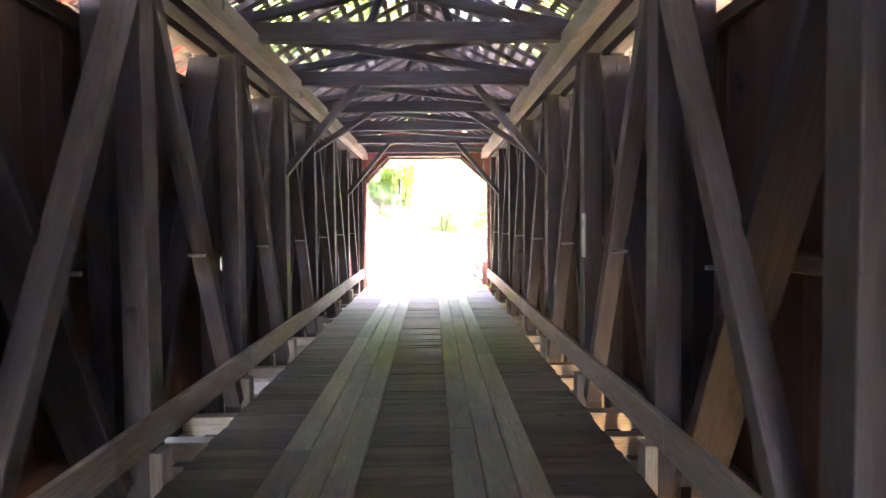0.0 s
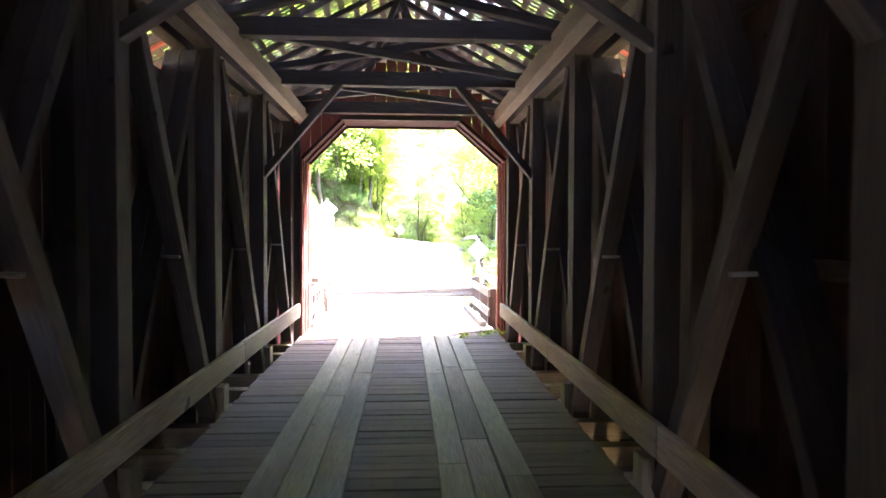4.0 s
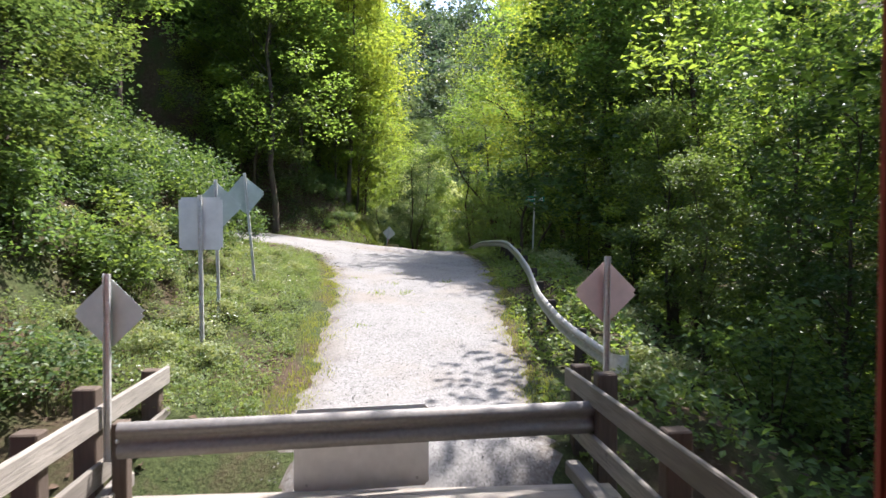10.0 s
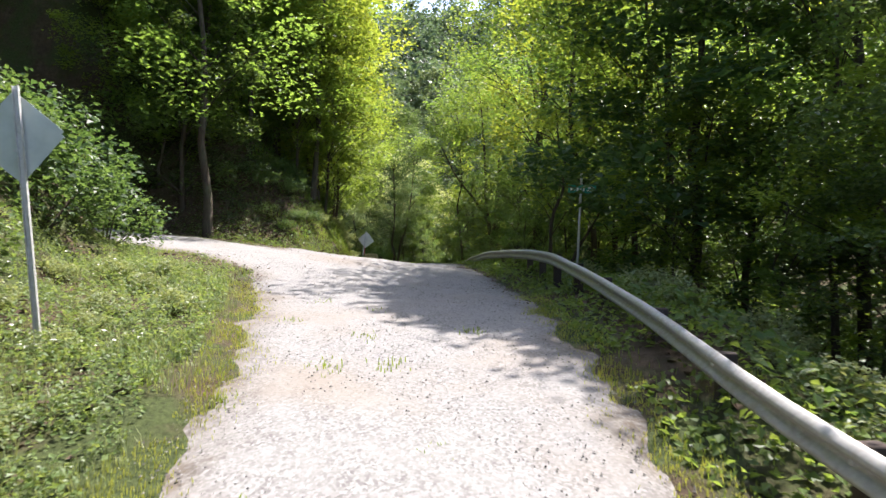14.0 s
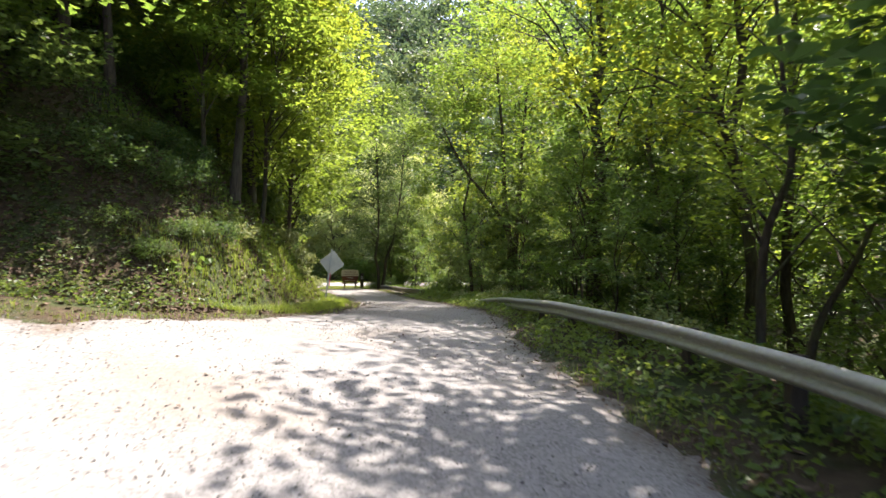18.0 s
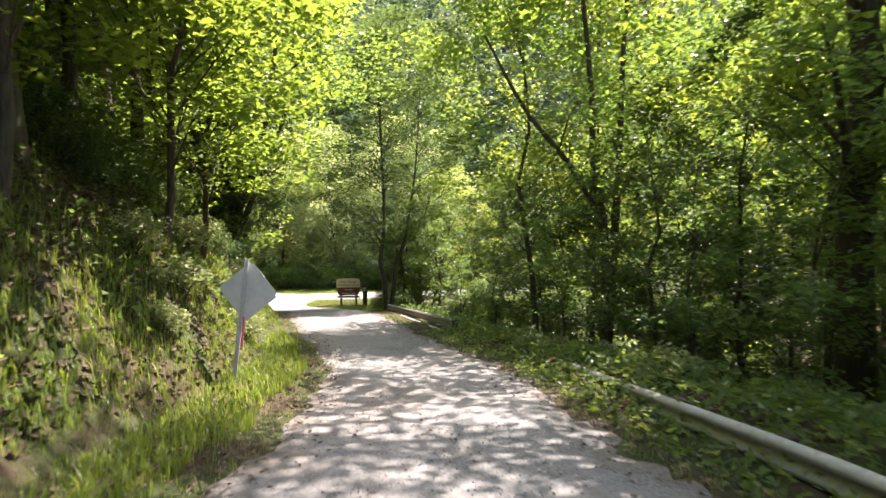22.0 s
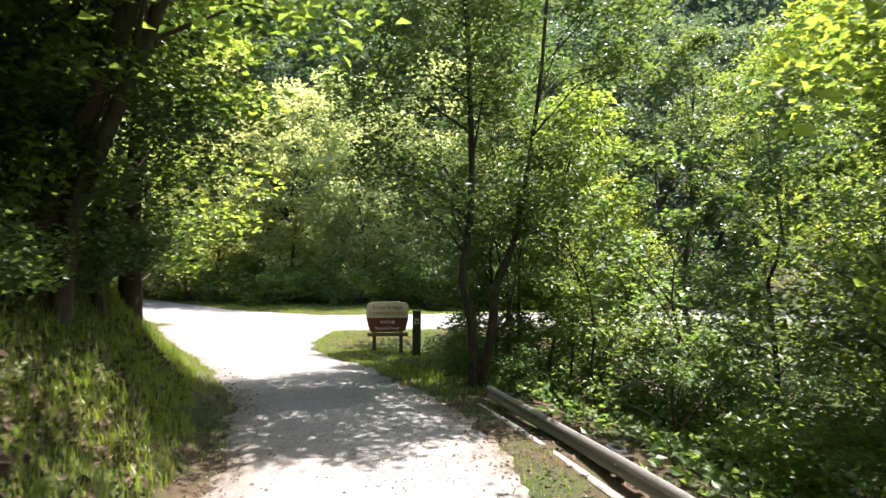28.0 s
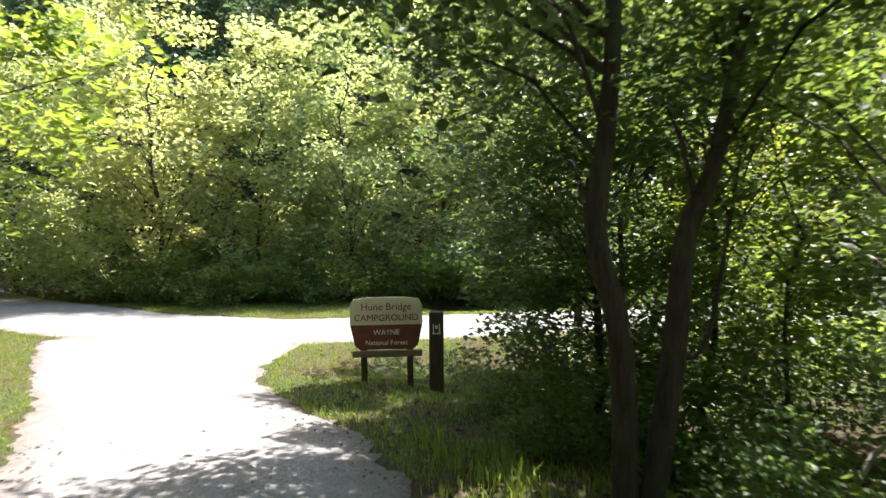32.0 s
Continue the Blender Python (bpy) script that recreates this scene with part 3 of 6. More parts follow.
def side_wall(side):
    w = thing("wall_west" if side < 0 else "wall_east", (side * 3.05, -1, -0.5), "dark vertical siding boards of the bridge", "wall", kind="structure")
    r = random.Random(20 + side)
    y = -0.2
    rest = bmesh.new()
    while y > NEAR_END:
        wd = r.uniform(0.2, 0.3)
        gap = 0.003 if r.random() < 0.93 else 0.012
        top, bot = 4.33 + r.uniform(-.01, .01), -0.75 + r.uniform(-.08, .05)
        if y > -27:
            spans = [(bot, top)]
            if side < 0 and any(y > h > y - wd for h in HOLES):
                spans = [(0.42 + r.uniform(-.05, .05), 1.66), (1.86, top)]
            for lo, hi in spans:
                timber("board", (side * 3.0, y - wd / 2, lo), (side * 3.0, y - wd / 2, hi), 0.026, wd - gap, WOOD_SIDING, w, up=(1, 0, 0), bevel=0.0, roll=math.pi / 2)
        else:
            block(rest, side * 3.0 - 0.013, side * 3.0 + 0.013, y - wd + gap, y, bot, top)
        y -= wd
    tagged(part("boards", rest, WOOD_SIDING, w), kind="stuff")
    for z in (0.1, 2.05, 4.2):
        timber("nailer", (side * 2.93, -0.3, z), (side * 2.93, NEAR_END, z), 0.09, 0.14, WOOD_IN, w)
    for yp in POSTS:
        timber("eave_post", (side * 2.95, yp + 0.35, 4.3), (side * 2.95, yp + 0.35, 4.95), 0.1, 0.22, WOOD_RAIL, w, up=(0, 1, 0))


side_wall(-1)
side_wall(1)

# roof: rafters, battens along the length and worn shingle strips with gaps between them
EAVE, RIDGE, HALF = 4.62, 6.55, 3.68


def on_roof(side, s, lift=0.0):
    """A point of the roof slope: s from 0 at the eave to 1 at the ridge."""
    return side * HALF * (1 - s), EAVE + (RIDGE - EAVE) * s + lift


roof_frame = thing("roof_frame", (0, -1, 4.7), "dark timber ties, rafters and wind braces under the roof", "roof frame", kind="structure")
rv, rf = [], []


def slab(p, q, w, up, h):
    """Adds a long box to the roof mesh."""
    m = axis_pose(p, q, up)
    l = (Vector(q) - Vector(p)).length / 2
    base = len(rv)
    for sx in (-1, 1):
        for sy in (-1, 1):
            for sz in (-1, 1):
                rv.append(m @ Vector((sx * l, sy * w / 2, sz * h / 2)))
    for f in ((0, 1, 3, 2), (4, 6, 7, 5), (0, 4, 5, 1), (2, 3, 7, 6), (0, 2, 6, 4), (1, 5, 7, 3)):
        rf.append(tuple(base + i for i in f))


rr2 = random.Random(6)
Y_END = 0.55
for side in (-1, 1):
    up = Vector((side * (RIDGE - EAVE), 0, HALF)).normalized()
    rows = 17
    for k in range(rows):
        s = (k + 0.5) / rows
        x, z = on_roof(side, s)
        slab((x, Y_END, z), (x, NEAR_END - 0.5, z), 0.105, up, 0.02)
    y = Y_END
    while y > NEAR_END - 0.4:
        x0, z0 = on_roof(side, -0.05, 0.03)
        x1, z1 = on_roof(side, 1.0, 0.03)
        j, k, lap = rr2.uniform(-0.007, 0.007), rr2.uniform(-0.007, 0.007), 0.03
        w = rr2.uniform(0.096, 0.11)
        slab((x0, y + j, z0), (x1, y + j, z1), w, up, 0.004)
        slab((x0 + up.x * lap, y + 0.085 + k, z0 + up.z * lap), (x1 + up.x * lap, y + 0.085 + k, z1 + up.z * lap), w, up, 0.004)
        y -= 0.14
    y = -0.2
    while y > NEAR_END:
        x0, z0 = on_roof(side, -0.03, -0.075)
        x1, z1 = on_roof(side, 1.0, -0.075)
        xt, zt = on_roof(side, 0.2, -0.07)
        timber("rafter_tail", (x0, y + 0.075, z0), (xt, y + 0.075, zt), 0.06, 0.12, RED, roof_frame, bevel=0.0)
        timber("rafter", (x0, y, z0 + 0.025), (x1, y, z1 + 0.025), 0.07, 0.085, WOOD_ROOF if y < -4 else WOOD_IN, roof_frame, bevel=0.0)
        y -= 0.76
roof = new("ceiling", np_mesh("roof", [tuple(v) for v in rv], rf, WOOD_ROOF))
tagged(roof, "gappy shingle roof with daylight between the strips", "roof", kind="structure")
# cap added out of view above the ridge to stop sun spots inside
timber("ridge_cap", (0, 0.5, RIDGE + 0.085), (0, NEAR_END - 0.4, RIDGE + 0.085), 0.4, 0.025, WOOD_ROOF, roof_frame)
timber("ridge_board", (0, 0.4, RIDGE - 0.14), (0, NEAR_END, RIDGE - 0.14), 0.05, 0.18, WOOD_ROOF, roof_frame)
for n, yp in enumerate([-1.28] + POSTS):
    timber("tie_beam", (-2.75, yp, 4.90), (2.75, yp, 4.90), 0.2, 0.24, WOOD_IN, roof_frame)
    if n in (1, 3, 4, 8):
        foot = 3.93 if n == 3 else 3.2
        for side in (-1, 1):
            timber("knee_brace", (side * 2.38, yp + 0.02, foot), (side * 1.0, yp + 0.02, 4.84), 0.12, 0.17, WOOD_IN, roof_frame, up=(0, 1, 0))
ys = [-1.28] + POSTS
for n in range(0, len(ys) - 1):
    a, b = ys[n], ys[n + 1]
    timber("wind_brace", (-2.25, a - 0.1, 5.04), (2.25, b + 0.1, 5.04), 0.11, 0.11, WOOD_IN, roof_frame)
    timber("wind_brace", (2.25, a - 0.1, 4.93), (-2.25, b + 0.1, 4.93), 0.11, 0.11, WOOD_IN, roof_frame)
    if n % 2 == 1:
        for side in (-1, 1):
            timber("strut", (side * 0.55, a, 4.98), (0, a, RIDGE - 0.2), 0.09, 0.12, WOOD_IN, roof_frame, up=(0, 1, 0))

# portal: red boards and battens line a deep opening with cut corners
portal = thing("portal", (0, -0.6, 0), "barn-red boarded portal with chamfered upper corners", "portal", kind="structure")
XJ, ZC, XT, ZT = 2.13, 3.85, 1.3, 4.70
for side in (-1, 1):
    XJ = 2.13 if side < 0 else 2.28
    y = -0.02
    for k in range(5):
        timber("jamb_board", (side * (XJ + 0.02), y - 0.112, 0.0), (side * (XJ + 0.02), y - 0.112, ZC + 0.08), 0.03, 0.222, RED, portal, up=(1, 0, 0), bevel=0.0, roll=math.pi / 2)
        # dark strips stand for the shaded grooves between the jamb boards
        timber("batten", (side * (XJ - 0.006), y - 0.224, 0.02), (side * (XJ - 0.006), y - 0.224, ZC - 0.02), 0.02, 0.055, RED_SHADED, portal, up=(1, 0, 0), bevel=0.006, roll=math.pi / 2)
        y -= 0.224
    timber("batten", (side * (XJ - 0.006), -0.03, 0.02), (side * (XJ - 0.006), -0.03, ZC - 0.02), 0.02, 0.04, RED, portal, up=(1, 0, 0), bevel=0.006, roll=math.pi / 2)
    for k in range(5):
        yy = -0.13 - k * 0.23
        timber("corner_board", (side * (XJ + 0.015), yy, ZC), (side * (XT - 0.02), yy, ZT + 0.02), 0.22, 0.03, RED_SHADED, portal)
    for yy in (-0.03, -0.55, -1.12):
        timber("corner_trim", (side * (XJ - 0.01), yy, ZC - 0.02), (side * (XT - 0.02), yy, ZT - 0.01), 0.07, 0.06, RED_SHADED, portal)
    # front wall beside the opening
    x = XJ + 0.04
    while x < 3.3:
        timber("front_board", (side * (x + 0.13), 0.02, -0.6), (side * (x + 0.13), 0.02, 4.9), 0.25, 0.03, RED, portal, up=(0, 1, 0), bevel=0.0)
        x += 0.26
    timber("portal_post", (side * (XJ + 0.17), -1.02, -0.1), (side * (XJ + 0.17), -1.02, 4.6), 0.22, 0.22, WOOD_IN, portal, up=(0, 1, 0))
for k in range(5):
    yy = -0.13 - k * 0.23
    timber("soffit_board", (-XT, yy, ZT + 0.03), (XT, yy, ZT + 0.03), 0.225, 0.03, RED_SHADED, portal)
timber("soffit_trim", (-XT - 0.02, -0.03, ZT), (XT + 0.02, -0.03, ZT), 0.07, 0.07, RED_SHADED, portal)
timber("soffit_trim", (-XT - 0.02, -1.14, ZT + 0.02), (XT + 0.02, -1.14, ZT + 0.02), 0.07, 0.09, WOOD_IN, portal)
x = -3.1
while x < 3.1:
    xm = x + 0.125
    top = EAVE + (RIDGE - EAVE) * (1 - abs(xm) / HALF) - 0.1
    low = ZT + 0.06 if abs(xm) < XT else (ZC + (ZT - ZC) * max(0, (XJ - abs(xm)) / (XJ - XT)) + 0.06 if abs(xm) < XJ + 0.1 else 4.85)
    if abs(xm) < XJ + 0.1:
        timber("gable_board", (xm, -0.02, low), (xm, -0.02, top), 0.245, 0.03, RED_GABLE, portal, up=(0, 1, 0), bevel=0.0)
    else:
        timber("gable_board", (xm, -0.02, 4.91), (xm, -0.02, max(top, 5.0)), 0.245, 0.03, RED, portal, up=(0, 1, 0), bevel=0.0)
    x += 0.25

# sprayed white ring with three spokes on the west jamb
bm = bmesh.new()
loops = [[(-0.55 + 0.38 * math.sin(a * 0.14), 1.63 + 0.64 * math.cos(a * 0.14)) for a in range(46)], [(-0.53, 2.25 - 0.03 * k) for k in range(42)], [(-0.53 - 0.008 * k, 1.72 - 0.016 * k) for k in range(38)], [(-0.5 + 0.007 * k, 1.7 - 0.016 * k) for k in range(36)]]
for loop in loops:
    for n, ((ya, za), (yb, zb)) in enumerate(zip(loop, loop[1:])):
        if min(abs((ya + yb) / 2 + 0.02 + 0.224 * k) for k in range(6)) > 0.034:
            block(bm, -2.1348, -2.1322 + 0.0006 * (n % 4), min(ya, yb) - 0.014, max(ya, yb) + 0.014, min(za, zb) - 0.016, max(za, zb) + 0.016)
part("paint_mark", bm, SPRAY, portal, "faint white sprayed ring")

# near portal, seen from inside only in the dark behind
near_portal = thing("portal", (0, NEAR_END, 0), "barn-red boarded portal at the far bank", "portal", kind="structure")
x = -3.25
while x < 3.3:
    top = EAVE + (RIDGE - EAVE) * (1 - abs(x) / HALF) - 0.1
    low = -0.6 if abs(x) > XJ + 0.12 else (ZT if abs(x) < XT else ZC + (ZT - ZC) * (XJ + 0.12 - abs(x)) / (XJ + 0.12 - XT))
    timber("gable_board", (x, NEAR_END - 0.2, low), (x, NEAR_END - 0.2, top), 0.245, 0.03, RED, near_portal, up=(0, 1, 0), bevel=0.0)
    x += 0.25

# ---- approach: timber rails, barrier, signs ----
def side_rail(side, at, label):
    t = thing("timber_railing", at, label, "railing", "railings of the approach")
    if side < 0:
        a, b = Vector((-2.16, 0.05, 0)), Vector((-2.42, 4.8, 0))
        posts = (0.9, 2.0, 2.95, 4.6)
    else:
        a, b = Vector((2.10, 0.1, 0)), Vector((2.02, 4.1, 0))
        posts = (0.35, 1.75, 3.2, 3.95)
    d = (b - a).normalized()
    for z in (0.80, 0.33):
        za = Vector((0, 0, z))
        slope = Vector((0, 0, -0.12 if side < 0 else -0.05))
        timber("rail_plank", a + za, b + za + slope, 0.05, 0.2, WOOD_OUT, t, bevel=0.012)
    for py in posts:
        p = a + d * ((py - a.y) / d.y) + Vector((side * 0.11, 0, 0))
        h = 0.98 if py in (2.95, 3.2) else 0.9 if py < 4 else 0.78
        timber("railing_post", (p.x, p.y, -1.4), (p.x, p.y, h), 0.19, 0.15, WOOD_POST, t, up=(0, 1, 0), bevel=0.012)
    timber("kerb_timber", (a.x + side * -0.14, 0.02, 0.06), (b.x + side * -0.16, 3.3, 0.06), 0.14, 0.14, WOOD_OUT, t, bevel=0.015)
    return t


side_rail(-1, (-2.2, 2, 0), "weathered two-plank timber railing on dark posts")
side_rail(1, (2.1, 2, 0), "weathered two-plank timber railing on dark posts")


def w_beam(name, pts, height, mat, posts, label, group="", post_mat=None, end_flare=False, deep=1.0):
    """A corrugated steel guard rail along points, which give the top edge, on short posts."""
    t = thing(name, (pts[0][0], pts[0][1], pts[0][2] - height), label, "guard rail", group)
    prof = [(0.0, 0.0), (0.02, -0.015), (0.055, -0.05), (0.06, -0.085), (0.02, -0.13), (0.0, -0.155), (0.02, -0.18), (0.06, -0.225), (0.055, -0.26), (0.02, -0.295), (0.0, -0.31)]
    fine = []
    for n in range(len(pts) - 1):
        a, b = Vector(pts[n]), Vector(pts[n + 1])
        k = max(1, int((b - a).length / 0.6))
        fine += [a.lerp(b, i / k) for i in range(k)]
    fine.append(Vector(pts[-1]))
    sm = [fine[0]] + [(fine[i - 1] + fine[i] * 2 + fine[i + 1]) / 4 for i in range(1, len(fine) - 1)] + [fine[-1]]
    v, f = [], []
    m = len(prof)
    for layer in (0.0, 0.006):
        for i, p in enumerate(sm):
            d = (sm[min(i + 1, len(sm) - 1)] - sm[max(i - 1, 0)])
            side = Vector((-d.y, d.x, 0)).normalized()
            for o, dz in prof:
                v.append(p + side * (o - layer) + Vector((0, 0, dz * deep)))
    off = len(sm) * m
    for i in range(len(sm) - 1):
        for k in range(m - 1):
            q0 = i * m + k
            f.append((q0, q0 + 1, q0 + m + 1, q0 + m))
            f.append((off + q0, off + q0 + m, off + q0 + m + 1, off + q0 + 1))
    for i in range(len(sm) - 1):
        for k in (0, m - 1):
            q0 = i * m + k
            f.append((q0, q0 + m, off + q0 + m, off + q0))
    rail = new("rail", np_mesh("rail", [tuple(p) for p in v], f, mat, True))
    place(rail, Matrix.Identity(4), t)
    total = len(sm)
    for i in posts:
        p = sm[min(int(i * (total - 1)), total - 1)]
        j = min(int(i * (total - 1)), total - 2)
        d = (sm[j + 1] - sm[j])
        side = Vector((-d.y, d.x, 0)).normalized()
        base = p - side * 0.1
        low = min(gz(base.x, base.y), p.z - 0.4) - 0.15
        timber("rail_post", (base.x, base.y, low), (base.x, base.y, p.z - 0.02), 0.15, 0.12, post_mat or STEEL_OLD, t, up=(d.x, d.y, 0))
        bm = bmesh.new()
        bmesh.ops.create_uvsphere(bm, u_segments=8, v_segments=5, radius=0.018)
        part("bolt_head", bm, STEEL, t, m=Matrix.Translation(p + side * 0.01 + Vector((0, 0, -0.155 * deep))), smooth=True)
    if end_flare:
        a, d = sm[0], (sm[1] - sm[0]).normalized()
        side = Vector((-d.y, d.x, 0)).normalized()
        vs, fs = [], []
        for i in range(9):
            ang = math.pi * i / 8
            c = a - d * (0.22 * math.sin(ang)) - side * (0.12 - 0.14 * math.cos(ang))
            vs += [c, c + Vector((0, 0, -0.31 * deep))]
        fs = [(2 * i, 2 * i + 1, 2 * i + 3, 2 * i + 2) for i in range(8)]
        e = new("end_shoe", np_mesh("end_shoe", [tuple(p) for p in vs], fs, STEEL, True))
        place(e, Matrix.Identity(4), t)
    return t


w_beam("road_barrier", [(2.2, 3.28, 0.70), (0, 3.05, 0.71), (-2.12, 2.8, 0.72)], 0.7, STEEL_OLD, (0.0, 1.0), "weathered steel beam barrier closing the bridge approach", post_mat=WOOD_POST)
G1 = [(2.95, 5.5, .76), (2.67, 6.5, .97), (2.83, 9.0, 1.2), (3.27, 12.0, 1.5), (3.6, 15.0, 1.76), (3.82, 18.0, 2.0), (4.1, 21.0, 2.03), (4.2, 24.0, 2.0), (4.15, 28.0, 1.88), (4.3, 33.0, 1.55), (4.5, 40.2, .87)]
g1 = w_beam("guard_rail", G1, 0.7, STEEL_RAIL, [0.03 + 0.94 * k / 17 for k in range(18)], "galvanised steel guard rail curving along the road edge", "guard rails", post_mat=WOOD_IN, end_flare=True, deep=0.8)
bm = bmesh.new()
block(bm, -0.035, 0.035, -0.02, 0.02, -0.09, 0.09)
bmesh.ops.bevel(bm, geom=bm.edges[:], offset=0.008, segments=2, affect="EDGES")
part("end_marker", bm, FLAG, g1, "faded red end marker", m=Matrix.Translation((4.44, 40.2, 0.78)))
G2 = [(3.3, 46.5, .82), (2.5, 50.2, .70), (1.62, 54.0, .56)]
w_beam("guard_rail", G2, 0.6, STEEL_OLD, (0.02, 0.25, 0.5, 0.75, 0.98), "weathered steel guard rail over a culvert beside the road", "guard rails", post_mat=WOOD_POST, deep=0.72)


def post_sign(at, top, half, lean, mat, label, square=None, face="diamond", yaw=0.0, group="road signs"):
    """A road sign seen from its back: channel post and thin sheet."""
    t = thing("road_sign", at, label, "road sign", group)
    base = Vector((at[0], at[1], at[2] - 0.25))
    tip = Vector((at[0] + lean[0], at[1] + lean[1], top))
    bm = bmesh.new()
    l = (tip - base).length
    block(bm, -l / 2, l / 2, -0.028, 0.028, -0.004, 0.004)
    block(bm, -l / 2, l / 2, -0.028, -0.022, 0.0041, 0.03)
    block(bm, -l / 2, l / 2, 0.022, 0.028, 0.0041, 0.03)
    part("sign_post", bm, STEEL, t, m=axis_pose(base, tip, (0, -1, 0)))
    c = Vector((tip.x, tip.y + 0.036, top - 0.03)) - Vector((0, 0, half if face == "diamond" else square[1] / 2))
    bm = bmesh.new()
    if face == "diamond":
        s = half * math.sqrt(2)
        bmesh.ops.create_cube(bm, size=1.0, matrix=Matrix.Diagonal((s, 0.004, s, 1)))
    else:
        bmesh.ops.create_cube(bm, size=1.0, matrix=Matrix.Diagonal((square[0], 0.004, square[1], 1)))
    vert = [e for e in bm.edges if abs(e.verts[0].co.y - e.verts[1].co.y) > 0.002]
    bmesh.ops.bevel(bm, geom=vert, offset=0.035, segments=4, affect="EDGES")
    turn = Matrix.Rotation(radians(45), 4, "Y") if face == "diamond" else Matrix.Identity(4)
    sway = math.atan2(lean[0], top - at[2])
    part("sign_panel", bm, mat, t, m=Matrix.Translation(c) @ Matrix.Rotation(radians(yaw), 4, "Z") @ Matrix.Rotation(sway, 4, "Y") @ turn)
    for dz in (0.3, -0.3):
        bm = bmesh.new()
        bmesh.ops.create_cone(bm, cap_ends=True, segments=6, radius1=0.012, radius2=0.012, depth=0.02, matrix=Matrix.Rotation(radians(90), 4, "X"))
        part("bolt", bm, STEEL, t, m=Matrix.Translation(c + Vector((0, -0.045, dz * (half if face == "diamond" else square[1])))))
    return t


post_sign((-2.25, 2.92, 0.6), 1.95, 0.31, (0.01, 0), ALU, "diamond sign back on a post behind the railing")
post_sign((2.2, 3.36, 0.6), 2.07, 0.32, (0.01, 0), ALU_PINK, "pinkish diamond sign back on a post behind the railing")
post_sign((-2.62, 6.75, gz(-2.62, 6.75)), 2.84, 0.3, (-0.02, 0), ALU_PALE, "pale rectangular sign back on a channel post", (0.62, 0.76), "rect")
post_sign((-3.0, 9.0, gz(-3.0, 9.0)), 3.25, 0.46, (-0.05, 0), ALU, "grey diamond sign back in the weeds")
post_sign((-2.9, 11.5, gz(-2.9, 11.5)), 3.6, 0.44, (-0.24, 0), ALU, "grey leaning diamond sign back in the weeds")
fd = post_sign((-0.64, 38.2, gz(-0.64, 38.2)), 2.75, 0.43, (0.24, 0), ALU_PALE, "pale leaning diamond sign back with pink tape at the bank foot", yaw=-8)
bm = bmesh.new()
block(bm, -0.014, 0.014, -0.004, 0.004, -0.21, 0.21)
bmesh.ops.subdivide_edges(bm, edges=bm.edges[:], cuts=3)
for v in bm.verts:
    v.co.y += 0.02 * math.sin(v.co.z * 14)
    v.co.x += 0.015 * math.sin(v.co.z * 9)
part("tape", bm, FLAG, fd, "pink marking tape", m=Matrix.Translation((-0.47, 38.16, 1.74)))

# plain sheet hung behind the barrier
bm = bmesh.new()
bmesh.ops.create_cube(bm, size=1.0, matrix=Matrix.Diagonal((1.22, 0.004, 0.76, 1)))
bmesh.ops.bevel(bm, geom=[e for e in bm.edges if abs(e.verts[0].co.y - e.verts[1].co.y) > 0.002], offset=0.03, segments=3, affect="EDGES")
plate = new("closure_sign", mesh_of("closure_sign", bm, ALU_PALE))
place(plate, Matrix.Translation((-0.12, 3.17, 0.33)) @ Matrix.Rotation(radians(6.5), 4, "Z"))
for bx, bz in ((-0.5, 0.3), (0.5, 0.3), (-0.5, -0.3), (0.5, -0.3)):
    bm = bmesh.new()
    bmesh.ops.create_cone(bm, cap_ends=True, segments=6, radius1=0.014, radius2=0.014, depth=0.02, matrix=Matrix.Translation((bx, -0.01, bz)) @ Matrix.Rotation(radians(90), 4, "X"))
    part("bolt", bm, STEEL, plate, m=plate.matrix_basis.copy())
tagged(plate, "pale blank back of a closure sign behind the barrier", "road sign")

# street name blade on a pole
st = thing("street_sign", (5.2, 20.55, gz(5.2, 20.55)), "green street name blade on a thin steel pole", "street sign")
v, f = tube([(5.14, 20.55, gz(5.2, 20.55) - 0.3), (5.24, 20.52, 3.95)], [0.03, 0.03], 8)
place(new("pole", np_mesh("pole", [tuple(p) for p in v], f, STEEL, True)), Matrix.Identity(4), st)
bm = bmesh.new()
bmesh.ops.create_cube(bm, size=1.0, matrix=Matrix.Diagonal((0.68, 0.006, 0.2, 1)))
bm_pose = Matrix.Translation((5.24, 20.48, 3.55)) @ Matrix.Rotation(radians(-20), 4, "Z") @ Matrix.Rotation(radians(3), 4, "Y")
blade = part("blade", bm, GREEN_SIGN, st, m=bm_pose)
bm = bmesh.new()
bmesh.ops.create_cube(bm, size=1.0, matrix=Matrix.Diagonal((0.2, 0.005, 0.2, 1)))
part("cross_blade", bm, GREEN_SIGN, st, m=Matrix.Translation((5.24, 20.52, 3.76)) @ Matrix.Rotation(radians(75), 4, "Z"))
bm = bmesh.new()
for k in range(5):
    block(bm, -0.28 + 0.075 * k, -0.235 + 0.075 * k, -0.008, -0.0042, -0.05, 0.05 if k == 0 else 0.03)
block(bm, 0.14, 0.28, -0.008, -0.0042, 0.02, 0.06)
block(bm, 0.12, 0.29, -0.008, -0.0042, -0.06, -0.015)
part("lettering", bm, WHITE, blade, m=bm_pose)

